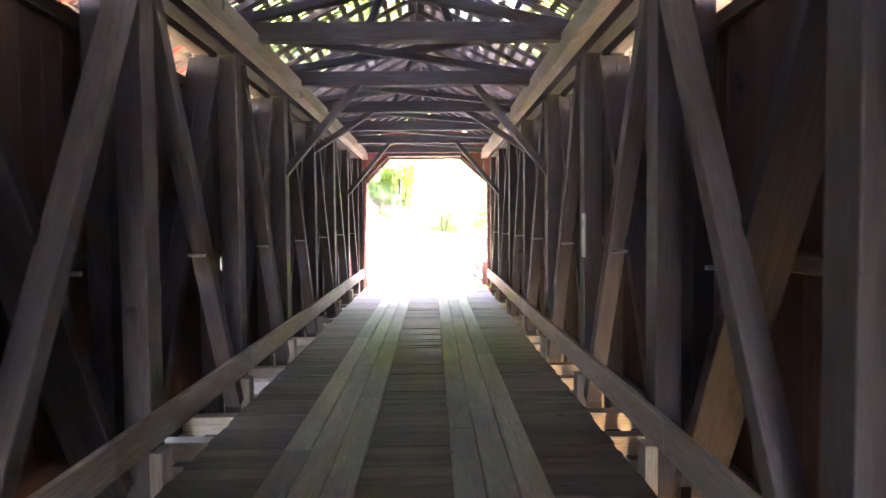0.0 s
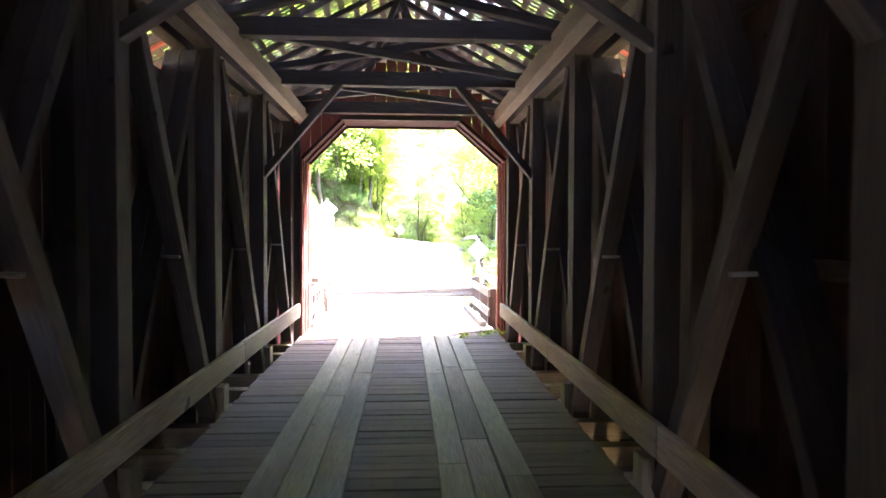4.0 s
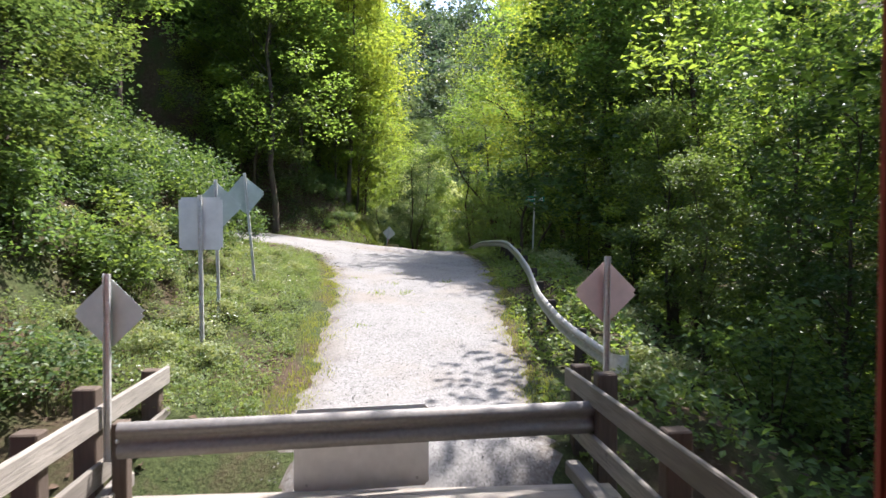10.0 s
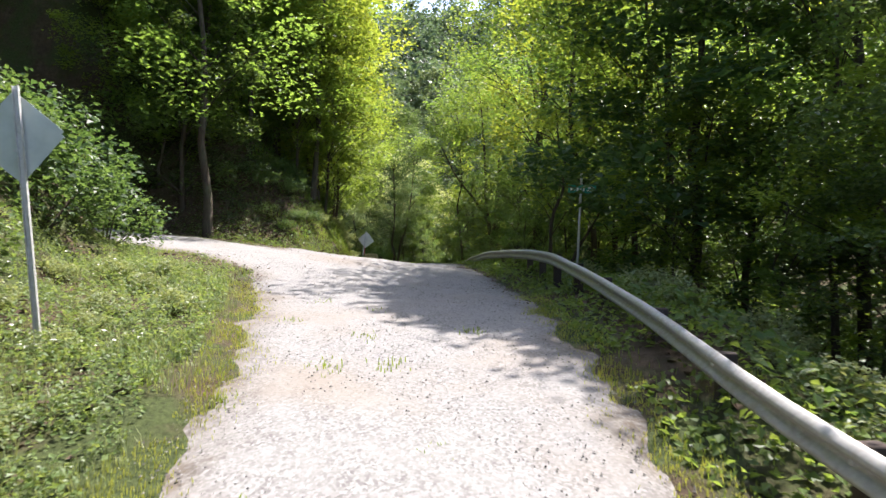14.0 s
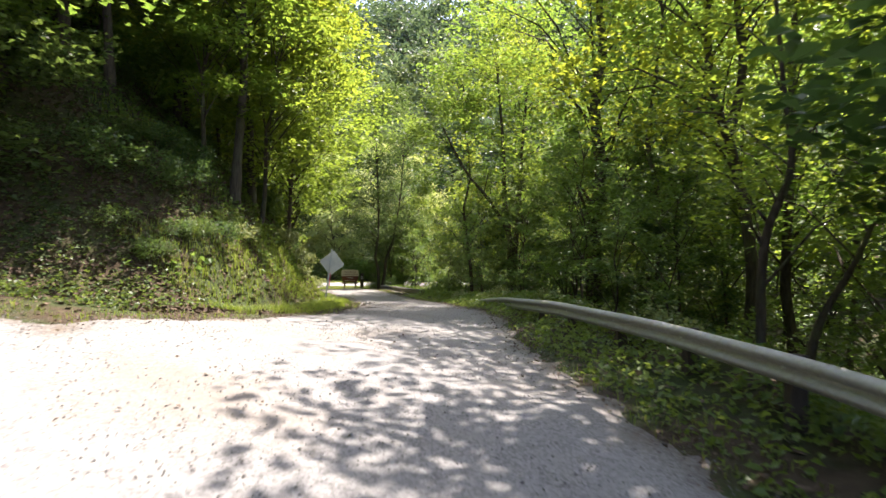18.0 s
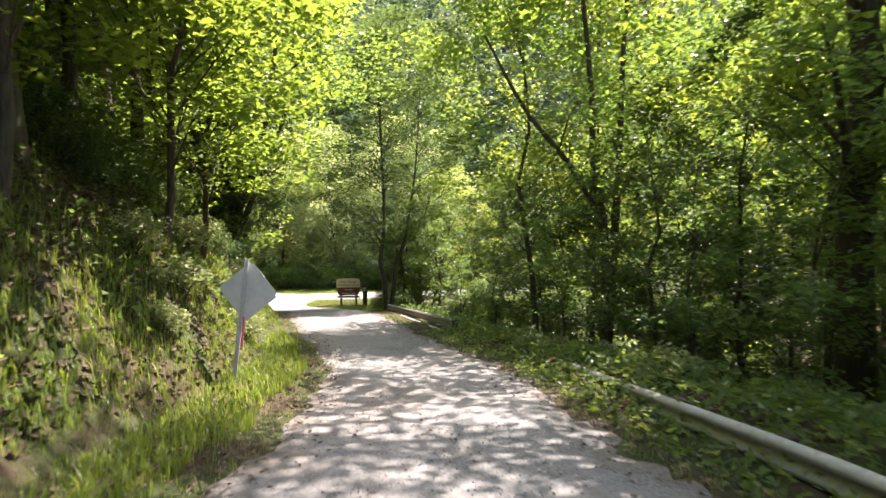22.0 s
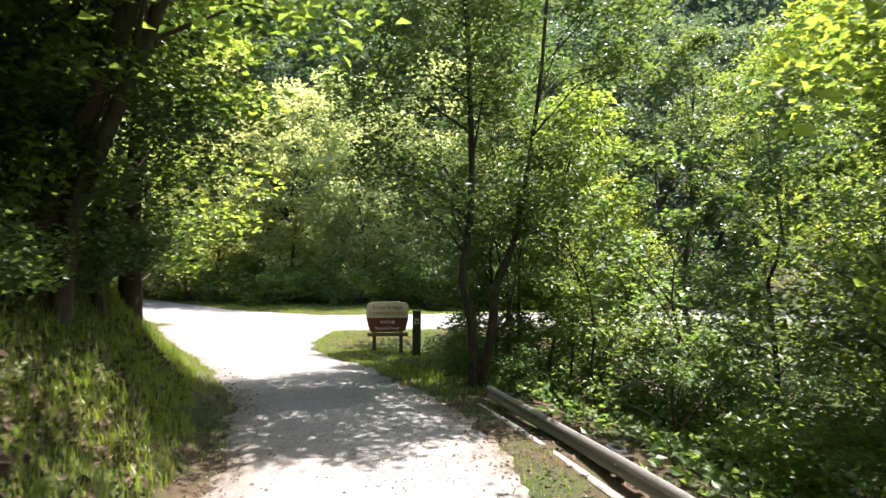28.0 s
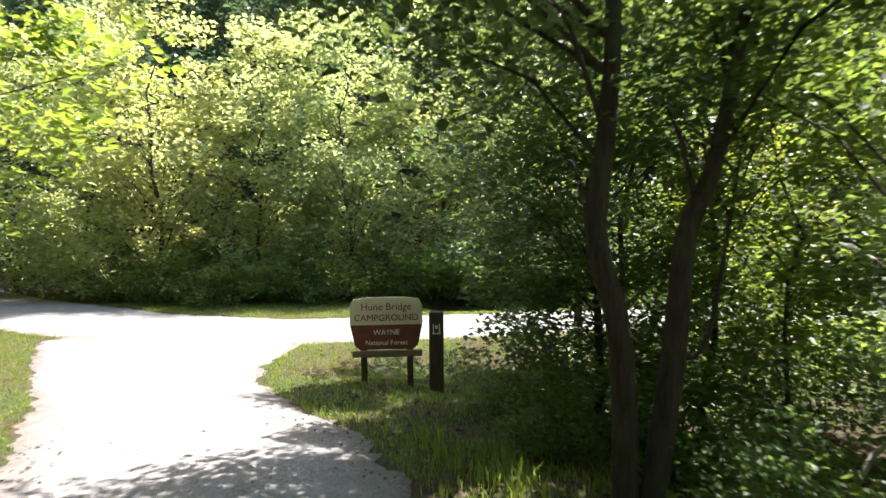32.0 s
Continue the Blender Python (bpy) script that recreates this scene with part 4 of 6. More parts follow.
# campground sign and marker post
cs = thing("campground_sign", (-0.37, 61.8, gz(-0.37, 61.8)), "cream and brown wooden campground sign on two posts", "sign")
cz = -0.26
for x in (-0.74, 0.02):
    timber("sign_leg", (x, 61.83, cz - 0.2), (x, 61.83, cz + 0.72), 0.1, 0.1, WOOD_POST, cs, up=(0, 1, 0))
timber("cross_bar", (-0.93, 61.79, cz + 0.50), (0.22, 61.79, cz + 0.50), 0.12, 0.1, WOOD_RAIL, cs)


def board_face(name, pts, mat, yoff, label=""):
    bm = bmesh.new()
    vs = [bm.verts.new((x, 0, z)) for x, z in pts]
    face = bm.faces.new(vs)
    ext = bmesh.ops.extrude_face_region(bm, geom=[face])
    for vtx in [g for g in ext["geom"] if isinstance(g, bmesh.types.BMVert)]:
        vtx.co.y += 0.045
    bmesh.ops.recalc_face_normals(bm, faces=bm.faces)
    return part(name, bm, mat, cs, label, m=Matrix.Translation((-0.365, 61.76 + yoff, cz)))


upper = board_face("upper_panel", [(-0.6, 0.98), (0.6, 0.98), (0.59, 1.3), (0.54, 1.40), (0.3, 1.43), (-0.3, 1.43), (-0.54, 1.40), (-0.59, 1.3)], CREAM, 0.0, "cream upper panel")
lower = board_face("lower_panel", [(-0.595, 0.975), (-0.52, 0.64), (-0.44, 0.57), (0.44, 0.57), (0.52, 0.64), (0.595, 0.975)], BROWN, 0.004, "brown lower panel")


def words(text, size, mat, parent, at, name="lettering"):
    cu = bpy.data.curves.new(name, "FONT")
    cu.body = text
    cu.size = size
    cu.align_x = "CENTER"
    cu.align_y = "CENTER"
    cu.extrude = 0.004
    cu.materials.append(mat)
    ob = new(name, cu)
    place(ob, Matrix.Translation(at) @ Matrix.Rotation(radians(90), 4, "X"), parent)


words("Hune Bridge", 0.165, BROWN, upper, (-0.365, 61.755, cz + 1.27))
words("CAMPGROUND", 0.15, BROWN, upper, (-0.365, 61.755, cz + 1.09))
words("WAYNE", 0.12, WHITE, lower, (-0.365, 61.758, cz + 0.85))
words("National Forest", 0.11, WHITE, lower, (-0.365, 61.758, cz + 0.68))
mk = thing("marker_post", (0.46, 61.96, cz), "dark square marker post with a small pale emblem", "post")
timber("post_body", (0.46, 61.96, cz - 0.3), (0.47, 61.96, cz + 1.16), 0.24, 0.2, WOOD_POST, mk, up=(0, 1, 0), bevel=0.02)
bm = bmesh.new()
block(bm, -0.07, 0.07, -0.006, 0, -0.09, -0.07)
block(bm, -0.06, -0.04, -0.006, 0, -0.07, 0.08)
block(bm, 0.04, 0.06, -0.006, 0, -0.07, 0.08)
block(bm, -0.02, 0.02, -0.006, 0, 0.0, 0.06)
part("emblem", bm, WHITE, mk, m=Matrix.Translation((0.465, 61.835, cz + 0.88)))

# ---- trees, shrubs, grass, stones ----
def leaf_cloud(rng, centres, radii, per, size, flat=0.55, droop=0.5):
    """Folded four-point leaves scattered in clumps: vertices and triangles."""
    c = np.repeat(centres, per, axis=0)
    r = np.repeat(radii, per)[:, None]
    n = len(c)
    d = rng.normal(size=(n, 3))
    d /= np.linalg.norm(d, axis=1)[:, None]
    p = c + d * r * (rng.random((n, 1)) ** 0.45) * np.array([1, 1, flat])
    up = np.stack([rng.normal(size=n) * droop, rng.normal(size=n) * droop, np.ones(n)], 1)
    up /= np.linalg.norm(up, axis=1)[:, None]
    ang = rng.random(n) * 2 * np.pi
    a = np.stack([np.cos(ang), np.sin(ang), np.zeros(n)], 1)
    a -= up * (a * up).sum(1)[:, None]
    a /= np.linalg.norm(a, axis=1)[:, None]
    b = np.cross(up, a)
    s = size * (0.6 + 0.8 * rng.random((n, 1)))
    v = np.empty((n, 4, 3))
    v[:, 0] = p - a * s * 0.5
    v[:, 1] = p + b * s * 0.36 + up * s * 0.10 - a * s * 0.02
    v[:, 2] = p + a * s * 0.5 - up * s * 0.12
    v[:, 3] = p - b * s * 0.36 + up * s * 0.10 - a * s * 0.02
    base = np.arange(n)[:, None] * 4
    tri = np.concatenate([base + [0, 2, 1], base + [0, 3, 2]], 1).reshape(-1, 3)
    return v.reshape(-1, 3), tri


def tree_kind(name, seed, height, crown_low, spread_r, leaf, leaf_size, clumps, per, trunk_r, bark, label, lean=0.0, full=0.0, droop=0.38):
    """A trunk with limbs and a crown of many leaves in uneven clumps, at the origin."""
    rng = np.random.default_rng(seed)
    t = thing(name, (0, 0, 0), label, "tree", "woodland trees")
    top = height * 0.86
    pts, rad = [], []
    wob = rng.normal(size=(9, 2)) * 0.16
    for k in range(9):
        s = k / 8
        pts.append((lean * s * height + wob[k, 0] * s * 2, wob[k, 1] * s * 2, -0.4 + s * (top + 0.4)))
        rad.append(trunk_r * (1.35 if k == 0 else 1.0) * (1 - 0.86 * s))
    verts, faces = tube(pts, rad, 9)
    verts, faces = list(verts), list(faces)
    zc = rng.random(clumps) ** (0.8 + 0.3 * full)
    zs = crown_low + (height - crown_low) * zc
    prof = np.sin(np.pi * np.clip(0.12 + 0.84 * zc, 0, 1)) ** 0.7
    prof = np.maximum(prof, 0.72 * full * (zc < 0.5))
    ang = rng.random(clumps) * 2 * np.pi
    rr = spread_r * prof * (0.12 + 0.95 * rng.random(clumps) ** 0.7)
    cx = np.interp(zs, [p[2] for p in pts], [p[0] for p in pts]) + rr * np.cos(ang)
    cy = np.interp(zs, [p[2] for p in pts], [p[1] for p in pts]) + rr * np.sin(ang)
    cents = np.stack([cx, cy, zs], 1)
    radii = spread_r * (0.17 + 0.2 * rng.random(clumps))
    for n in range(0, clumps, 3):
        z0 = max(crown_low * 0.7, zs[n] - rr[n] * 0.75 - 0.4)
        z0 = min(z0, top * 0.93)
        a = Vector((float(np.interp(z0, [p[2] for p in pts], [p[0] for p in pts])), float(np.interp(z0, [p[2] for p in pts], [p[1] for p in pts])), z0))
        b = Vector(cents[n])
        mid = a.lerp(b, 0.5) + Vector((0, 0, 0.18 * rr[n]))
        r0 = float(np.interp(z0, [p[2] for p in pts], rad)) * 0.3
        v2, f2 = tube([a, mid, b], [max(r0, 0.02), max(r0 * 0.6, 0.014), 0.008], 5)
        off = len(verts)
        verts += v2
        faces += [tuple(i + off for i in f) for f in f2]
    cut_v, cut_f = 81, 72
    tr = new("trunk", np_mesh("trunk", [tuple(v) for v in verts[:cut_v]], faces[:cut_f], bark, True))
    place(tr, Matrix.Identity(4), t)
    li = new("branchwork", np_mesh("branchwork", [tuple(v) for v in verts[cut_v:]], [tuple(i - cut_v for i in f) for f in faces[cut_f:]], bark, True))
    tagged(place(li, Matrix.Identity(4), t), kind="stuff")
    lv, lt = leaf_cloud(rng, cents, radii, per, leaf_size, 0.6, droop)
    cr = new("crown", np_mesh("crown", lv, lt, leaf))
    place(cr, Matrix.Identity(4), t)
    return t


def stem_tree(name, seed, stems, leaf, leaf_size, clumps, per, crown, bark, label):
    """A tree of several bent stems, each (points, foot radius, tip radius), and a crown (low, high, radius, x, y)."""
    rng = np.random.default_rng(seed)
    t = thing(name, (0, 0, 0), label, "tree", "woodland trees")
    nodes = []
    for pts, r0, r1 in stems:
        fine = []
        for n in range(len(pts) - 1):
            p0, p1, p2, p3 = (Vector(pts[min(max(n + i, 0), len(pts) - 1)]) for i in (-1, 0, 1, 2))
            for i in range(4):
                k = i / 4
                fine.append(0.5 * (2 * p1 + (p2 - p0) * k + (2 * p0 - 5 * p1 + 4 * p2 - p3) * k * k + (3 * p1 - p0 - 3 * p2 + p3) * k ** 3))
        fine.append(Vector(pts[-1]))
        rad = [r0 + (r1 - r0) * i / (len(fine) - 1) for i in range(len(fine))]
        nodes += [(p, r) for p, r in zip(fine, rad) if p.z > crown[0] * 0.55]
        v, f = tube(fine, rad, 8)
        place(new("trunk", np_mesh("trunk", [tuple(p) for p in v], f, bark, True)), Matrix.Identity(4), t)
    low, high, radius, cx, cy = crown
    zc = rng.random(clumps)
    ang = rng.random(clumps) * 2 * np.pi
    rr = radius * np.sin(np.pi * np.clip(0.14 + 0.8 * zc, 0, 1)) ** 0.6 * rng.random(clumps) ** 0.55
    cents = np.stack([cx + rr * np.cos(ang), cy + rr * np.sin(ang), low + (high - low) * zc], 1)
    verts, faces = [], []
    for c in cents[::2]:
        b = Vector(c)
        a, r = min(nodes, key=lambda n: (n[0] - b).length + 0.8 * abs(n[0].z + 1.0 - b.z))
        mid = a.lerp(b, 0.5) + Vector((0, 0, 0.14 * (b - a).length))
        v, f = tube([a, mid, b], [max(r * 0.4, 0.016), max(r * 0.22, 0.012), 0.007], 5)
        off = len(verts)
        verts += v
        faces += [tuple(i + off for i in q) for q in f]
    br = new("branchwork", np_mesh("branchwork", [tuple(p) for p in verts], faces, bark, True))
    tagged(place(br, Matrix.Identity(4), t), kind="stuff")
    lv, lt = leaf_cloud(rng, cents, radius * (0.16 + 0.18 * rng.random(clumps)), per, leaf_size, 0.6, 0.38)
    place(new("crown", np_mesh("crown", lv, lt, leaf)), Matrix.Identity(4), t)
    return t


def shrub_kind(name, seed, height, spread_r, leaf, leaf_size, clumps, per, label, stems=6):
    rng = np.random.default_rng(seed)
    t = thing(name, (0, 0, 0), label, "shrub", "undergrowth")
    ang = rng.random(clumps) * 2 * np.pi
    rr = spread_r * rng.random(clumps) ** 0.6
    zs = height * (0.12 + 0.8 * rng.random(clumps)) * (1 - 0.45 * (rr / spread_r) ** 2)
    cents = np.stack([rr * np.cos(ang), rr * np.sin(ang), zs], 1)
    verts, faces = [], []
    for n in range(min(stems * 2, clumps)):
        b = Vector(cents[n])
        a = Vector((b.x * 0.15, b.y * 0.15, -0.2))
        v2, f2 = tube([a, a.lerp(b, 0.5) + Vector((0, 0, 0.1)), b], [0.02, 0.013, 0.005], 4)
        off = len(verts)
        verts += v2
        faces += [tuple(i + off for i in f) for f in f2]
    st_ = new("woody_base", np_mesh("woody_base", [tuple(v) for v in verts], faces, BARK_DARK, True))
    tagged(place(st_, Matrix.Identity(4), t), kind="stuff")
    lv, lt = leaf_cloud(rng, cents, np.full(clumps, spread_r * 0.38), per, leaf_size, 0.75, 0.5)
    cr = new("foliage", np_mesh("foliage", lv, lt, leaf))
    place(cr, Matrix.Identity(4), t)
    return t


LEAF_E = leafy("willow_leaves", (0.16, 0.2, 0.1), (0.24, 0.285, 0.15), (0.31, 0.34, 0.2), 0.52)
KINDS = [
    tree_kind("maple_tree", 1, 17.0, 4.2, 4.6, LEAF_B, 0.2, 96, 112, 0.13, BARK, "tall maple with bright backlit yellow-green leaves", 0.045),
    tree_kind("beech_tree", 2, 19.0, 4.6, 4.4, LEAF_A, 0.2, 96, 110, 0.17, BARK_DARK, "tall woodland tree with mid-green layered foliage", 0.02),
    tree_kind("ash_tree", 3, 15.0, 3.0, 3.6, LEAF_A, 0.18, 84, 110, 0.12, BARK_DARK, "slender woodland tree with leafy limbs", -0.03),
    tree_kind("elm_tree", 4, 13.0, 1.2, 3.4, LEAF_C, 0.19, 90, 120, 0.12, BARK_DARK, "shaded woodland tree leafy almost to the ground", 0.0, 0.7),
    tree_kind("sycamore_tree", 5, 20.0, 6.0, 5.2, LEAF_B, 0.24, 96, 96, 0.2, BARK, "tall sycamore with open sunlit crown", 0.03),
    tree_kind("young_maple", 6, 9.0, 1.2, 2.7, LEAF_B, 0.15, 62, 110, 0.07, BARK, "young maple with bright leaves to the ground", 0.02, 0.5),
    tree_kind("oak_tree", 7, 20.0, 5.5, 4.6, LEAF_A, 0.15, 95, 170, 0.31, BARK_DARK, "stout dark-trunked oak with a high crown", 0.015),
    tree_kind("willow_tree", 8, 12.5, 0.4, 3.8, LEAF_E, 0.22, 110, 105, 0.10, BARK, "pale sunlit willow leafy to the ground", 0.0, 1.0, 0.6),
    tree_kind("maple_tree", 9, 18.0, 2.4, 4.8, LEAF_B, 0.38, 64, 52, 0.16, BARK, "maple with yellow-green leaves deep in the wood", 0.0, 0.5),
    tree_kind("beech_tree", 10, 20.0, 3.0, 4.6, LEAF_A, 0.38, 64, 52, 0.18, BARK, "tall green tree deep in the wood", 0.0, 0.5),
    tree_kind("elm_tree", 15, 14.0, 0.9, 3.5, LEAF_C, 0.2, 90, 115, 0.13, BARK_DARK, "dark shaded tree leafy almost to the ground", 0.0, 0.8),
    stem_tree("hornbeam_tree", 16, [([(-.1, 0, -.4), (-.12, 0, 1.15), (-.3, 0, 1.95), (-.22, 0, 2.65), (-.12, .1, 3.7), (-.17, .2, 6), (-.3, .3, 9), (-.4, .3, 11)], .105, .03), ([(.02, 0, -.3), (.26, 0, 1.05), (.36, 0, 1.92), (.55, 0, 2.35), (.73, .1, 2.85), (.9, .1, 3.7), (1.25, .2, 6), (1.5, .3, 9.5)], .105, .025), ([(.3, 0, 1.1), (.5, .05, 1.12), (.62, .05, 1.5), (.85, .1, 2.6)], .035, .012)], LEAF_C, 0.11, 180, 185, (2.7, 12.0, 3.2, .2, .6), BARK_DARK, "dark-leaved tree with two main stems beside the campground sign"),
    tree_kind("sapling", 21, 6.5, 0.7, 1.7, LEAF_D, 0.13, 30, 70, 0.045, BARK_DARK, "thin woodland sapling with light airy foliage", 0.03, 0.4),
    tree_kind("tulip_tree", 22, 19.0, 7.5, 5.6, LEAF_A, 0.2, 56, 100, 0.13, BARK_DARK, "tall slender tree whose crown reaches over the road", -0.05),
    stem_tree("walnut_tree", 23, [([(0, 0, -.5), (.05, 0, 2.5), (0, 0, 4.6), (-.25, 0, 6.5), (-.3, .1, 9), (-.6, .2, 13)], .19, .05), ([(.1, 0, 1.8), (.3, 0, 4.6), (.5, .1, 7), (.65, .1, 10), (1.0, .1, 13.5)], .14, .04), ([(-.05, 0, 5.0), (-1.0, -.2, 6.5), (-2.2, -.3, 8), (-3.2, -.2, 10)], .1, .03)], LEAF_A, 0.17, 80, 95, (6.2, 16.5, 4.8, 0, 0), BARK_DARK, "dark forked tree with three steep stems and an open crown"),
    stem_tree("locust_tree", 24, [([(.1, 0, -.5), (.5, 0, 1.6), (.45, 0, 3.0), (.08, 0, 4.7), (-.4, 0, 6.1), (-.45, 0, 8), (-.2, 0, 11)], .15, .05), ([(.0, 0, 5.1), (.28, 0, 6.4), (.15, 0, 8.2), (.6, 0, 11.5)], .11, .04)], LEAF_B, 0.15, 70, 90, (4.6, 14.0, 3.6, 0, 0.4), BARK_DARK, "crooked dark tree winding upwards beside the guard rail"),
    stem_tree("crab_tree", 25, [([(0, 0, -.4), (0, 0, 1.5), (.35, 0, 2.5), (.25, 0, 3.4), (.1, 0, 4.8)], .065, .02), ([(.5, 0, -.4), (.8, .1, .6), (1.3, .1, 1.4), (2.0, .2, 2.7)], .07, .02)], LEAF_B, 0.1, 34, 80, (1.6, 5.4, 1.9, 0.5, 0.3), BARK_DARK, "small crooked tree with thin bent stems behind the rail"),
    tree_kind("maple_tree", 26, 9.0, 1.5, 2.9, LEAF_B, 0.16, 90, 105, 0.075, BARK, "maple leaning out from the bank with yellow-green leaves", 0.1, 0.6),
    tree_kind("beech_tree", 27, 20.0, 2.0, 4.8, LEAF_FAR, 0.42, 70, 56, 0.18, BARK, "tall tree on the distant slope, leaves tinted blue for haze", 0.0, 0.6),
    stem_tree("oak_tree", 28, [([(-.1, 0, -.8), (-.05, 0, .6), (.1, 0, 1.5), (.85, 0, 3.5), (1.4, 0, 6), (1.8, .1, 10)], .2, .06), ([(.1, 0, -.2), (.3, 0, 1.2), (.6, 0, 2.0), (1.25, 0, 3.7), (2.0, .1, 6), (2.7, .2, 9.5)], .14, .04)], LEAF_A, 0.15, 100, 120, (2.6, 13.0, 4.2, 1.0, 0.2), BARK_DARK, "dark two-stemmed tree leaning out from the bank top"),
]
BUSHES = [
    shrub_kind("shrub", 11, 2.4, 1.5, LEAF_D, 0.14, 30, 58, "dense green shrub at the wood's edge"),
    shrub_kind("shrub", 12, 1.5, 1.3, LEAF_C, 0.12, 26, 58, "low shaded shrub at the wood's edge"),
    shrub_kind("shrub", 13, 3.4, 1.7, LEAF_A, 0.15, 36, 58, "tall leafy shrub under the trees"),
    shrub_kind("weed_clump", 14, 0.75, 0.7, WEED, 0.09, 22, 50, "low leafy green roadside weed clump"),
]
for n, k in enumerate(KINDS + BUSHES):
    k.location = (0, 0, 0)

used = {}


def put_plant(kind, x, y, scale=1.0, turn=None, rs=random.Random(77), dz=0.0):
    m = Matrix.Translation((x, y, gz(x, y) + dz)) @ Matrix.Rotation(rs.uniform(0, 6.28) if turn is None else turn, 4, "Z")
    if kind not in used:
        used[kind] = True
        ob = kind
        ob.matrix_basis = m
    else:
        ob = copy_thing(kind, m)
    ob.scale = (scale, scale, scale * rs.uniform(0.92, 1.08))
    return ob


def edge_l(y):
    return float(smooth_interp(y, EDGE_Y, EDGE_L))


def edge_r(y):
    return float(smooth_interp(y, EDGE_Y, EDGE_R))


ptree = random.Random(21)
taken = []


def free_spot(x, y, gap):
    if any((x - a) ** 2 + (y - b) ** 2 < (gap + g) ** 2 / 4 for a, b, g in taken):
        return False
    taken.append((x, y, gap))
    return True


# trees that stand out, and a few added out of view
STANDOUT = (
    (6, 8.77, 38.4, 1.05), (14, 7.4, 45.8, 1.0), (10, 7.5, 19.2, 1.15), (1, 9.6, 16.4, 0.85), (13, 7.5, 22.6, 0.78), (15, 7.9, 28.65, 1.0), (16, 5.4, 23.8, 1.0), (13, 9.4, 34.4, 0.95), (13, 8.6, 6.6, 0.85), (17, -2.4, 36.0, 0.95), (17, -2.2, 40.2, 1.0), (17, -2.6, 43.8, 0.95), (17, -3.4, 33.2, 0.9), (17, -4.6, 36.4, 1.0), (17, -4.4, 39.6, 1.0),  (1, 8.8, 23.6, 1.0), (1, 9.4, 28.8, 0.8), (2, 9.2, 5.8, 0.95), (12, 11.4, 34.5, 1.3),
    (11, 1.62, 55.8, 1.0), (5, 3.9, 57.6, 0.5), (10, 3.4, 63.8, 0.75), (3, 3.2, 60.6, 0.55), (10, 2.4, 59.2, 0.5), (10, 7.2, 51.6, 0.6), (3, 8.2, 48.6, 0.6), (12, 3.8, 55.6, 0.8), (12, 4.4, 53.2, 0.8), (5, 3.8, 59.2, 0.85), (0, 8.6, 50.8, 0.9),
    (2, -4.6, 35.6, 0.95), (0, -6.8, 36.5, 1.0), (0, -5.2, 45.5, 1.05), (0, -6.2, 29.8, 0.9), (2, -4.9, 31.6, 0.95), (1, -5.4, 26.9, 0.9), 
    (0, -3.7, 43.2, 1.0), (0, -12.5, 65.0, 1.3),
    (0, -5.8, 31.4, 1.0), (0, -2.7, 33.8, 1.0), (0, -2.75, 37.0, 1.0), (0, -3.6, 40.0, 0.95), (4, -7.5, 47.5, 1.1), (5, -7.5, 28.6, 0.8), (10, -5.6, 5.6, 0.45), (10, -6.4, 8.6, 0.55), (3, -7.2, 12.0, 0.6), (10, -8.8, 7.4, 0.8), (3, -8.8, 10.6, 0.85), (10, -5.0, 3.0, 0.4), (10, -9.2, 14.2, 0.75),
    # unseen trees added behind the near end to block light into the bridge
    (9, -4.5, -50.0, 1.0), (9, 4.0, -53.0, 1.0), (9, 0.0, -58.0, 1.1), (10, 7.5, -48.0, 1.0),
    (1, -5.6, 50.0, 0.95), (3, -6.4, 53.5, 0.9), (3, -8.0, 56.5, 0.9), (0, -4.9, 51.0, 0.85), (10, -4.0, 50.4, 0.6), (10, -3.9, 52.5, 0.62), (10, -4.7, 54.3, 0.7), (19, -3.7, 51.0, 1.0), (5, -5.3, 57.0, 1.05), (1, -4.4, 54.6, 0.95),
    (7, -10.5, 79.0, 1.05), (7, -6.4, 79.5, 1.0), (7, -14.5, 81.5, 1.05), (7, -2.4, 78.5, 0.95), (7, 1.6, 79.5, 1.05), (7, 5.4, 78.8, 0.95), (7, -19.0, 83.5, 1.05), (7, -4.6, 82.5, 1.0), (7, 3.6, 82.8, 1.0),
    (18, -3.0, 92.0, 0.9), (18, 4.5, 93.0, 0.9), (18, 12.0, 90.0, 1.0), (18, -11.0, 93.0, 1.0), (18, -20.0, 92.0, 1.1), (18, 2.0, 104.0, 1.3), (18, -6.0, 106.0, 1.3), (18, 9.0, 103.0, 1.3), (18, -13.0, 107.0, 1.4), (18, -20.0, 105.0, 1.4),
    (10, 8.2, 18.2, 0.75), (2, 8.6, 16.0, 0.7), (12, 7.9, 21.5, 1.1), (12, 9.4, 26.0, 1.2), (12, 9.8, 32.0, 1.2), (3, 10.6, 35.8, 0.8), (10, 9.2, 42.4, 0.7), (3, 8.0, 30.8, 0.45),
    (12, 5.9, 29.5, 0.6), (12, 6.6, 33.4, 0.8), (12, 6.2, 38.6, 0.6), (10, 6.9, 41.4, 0.45), (12, 5.8, 44.0, 0.7), (2, 6.0, 47.8, 0.85), (12, 5.0, 49.4, 0.6), (3, 6.6, 12.0, 0.4), (12, 6.9, 15.2, 0.7), (5, 6.6, 18.4, 0.55), (12, 7.9, 24.4, 0.8), (12, 6.3, 27.9, 0.6), (3, 6.0, 9.0, 0.33), (10, 7.2, 6.8, 0.45), (5, 7.4, 13.6, 0.65))
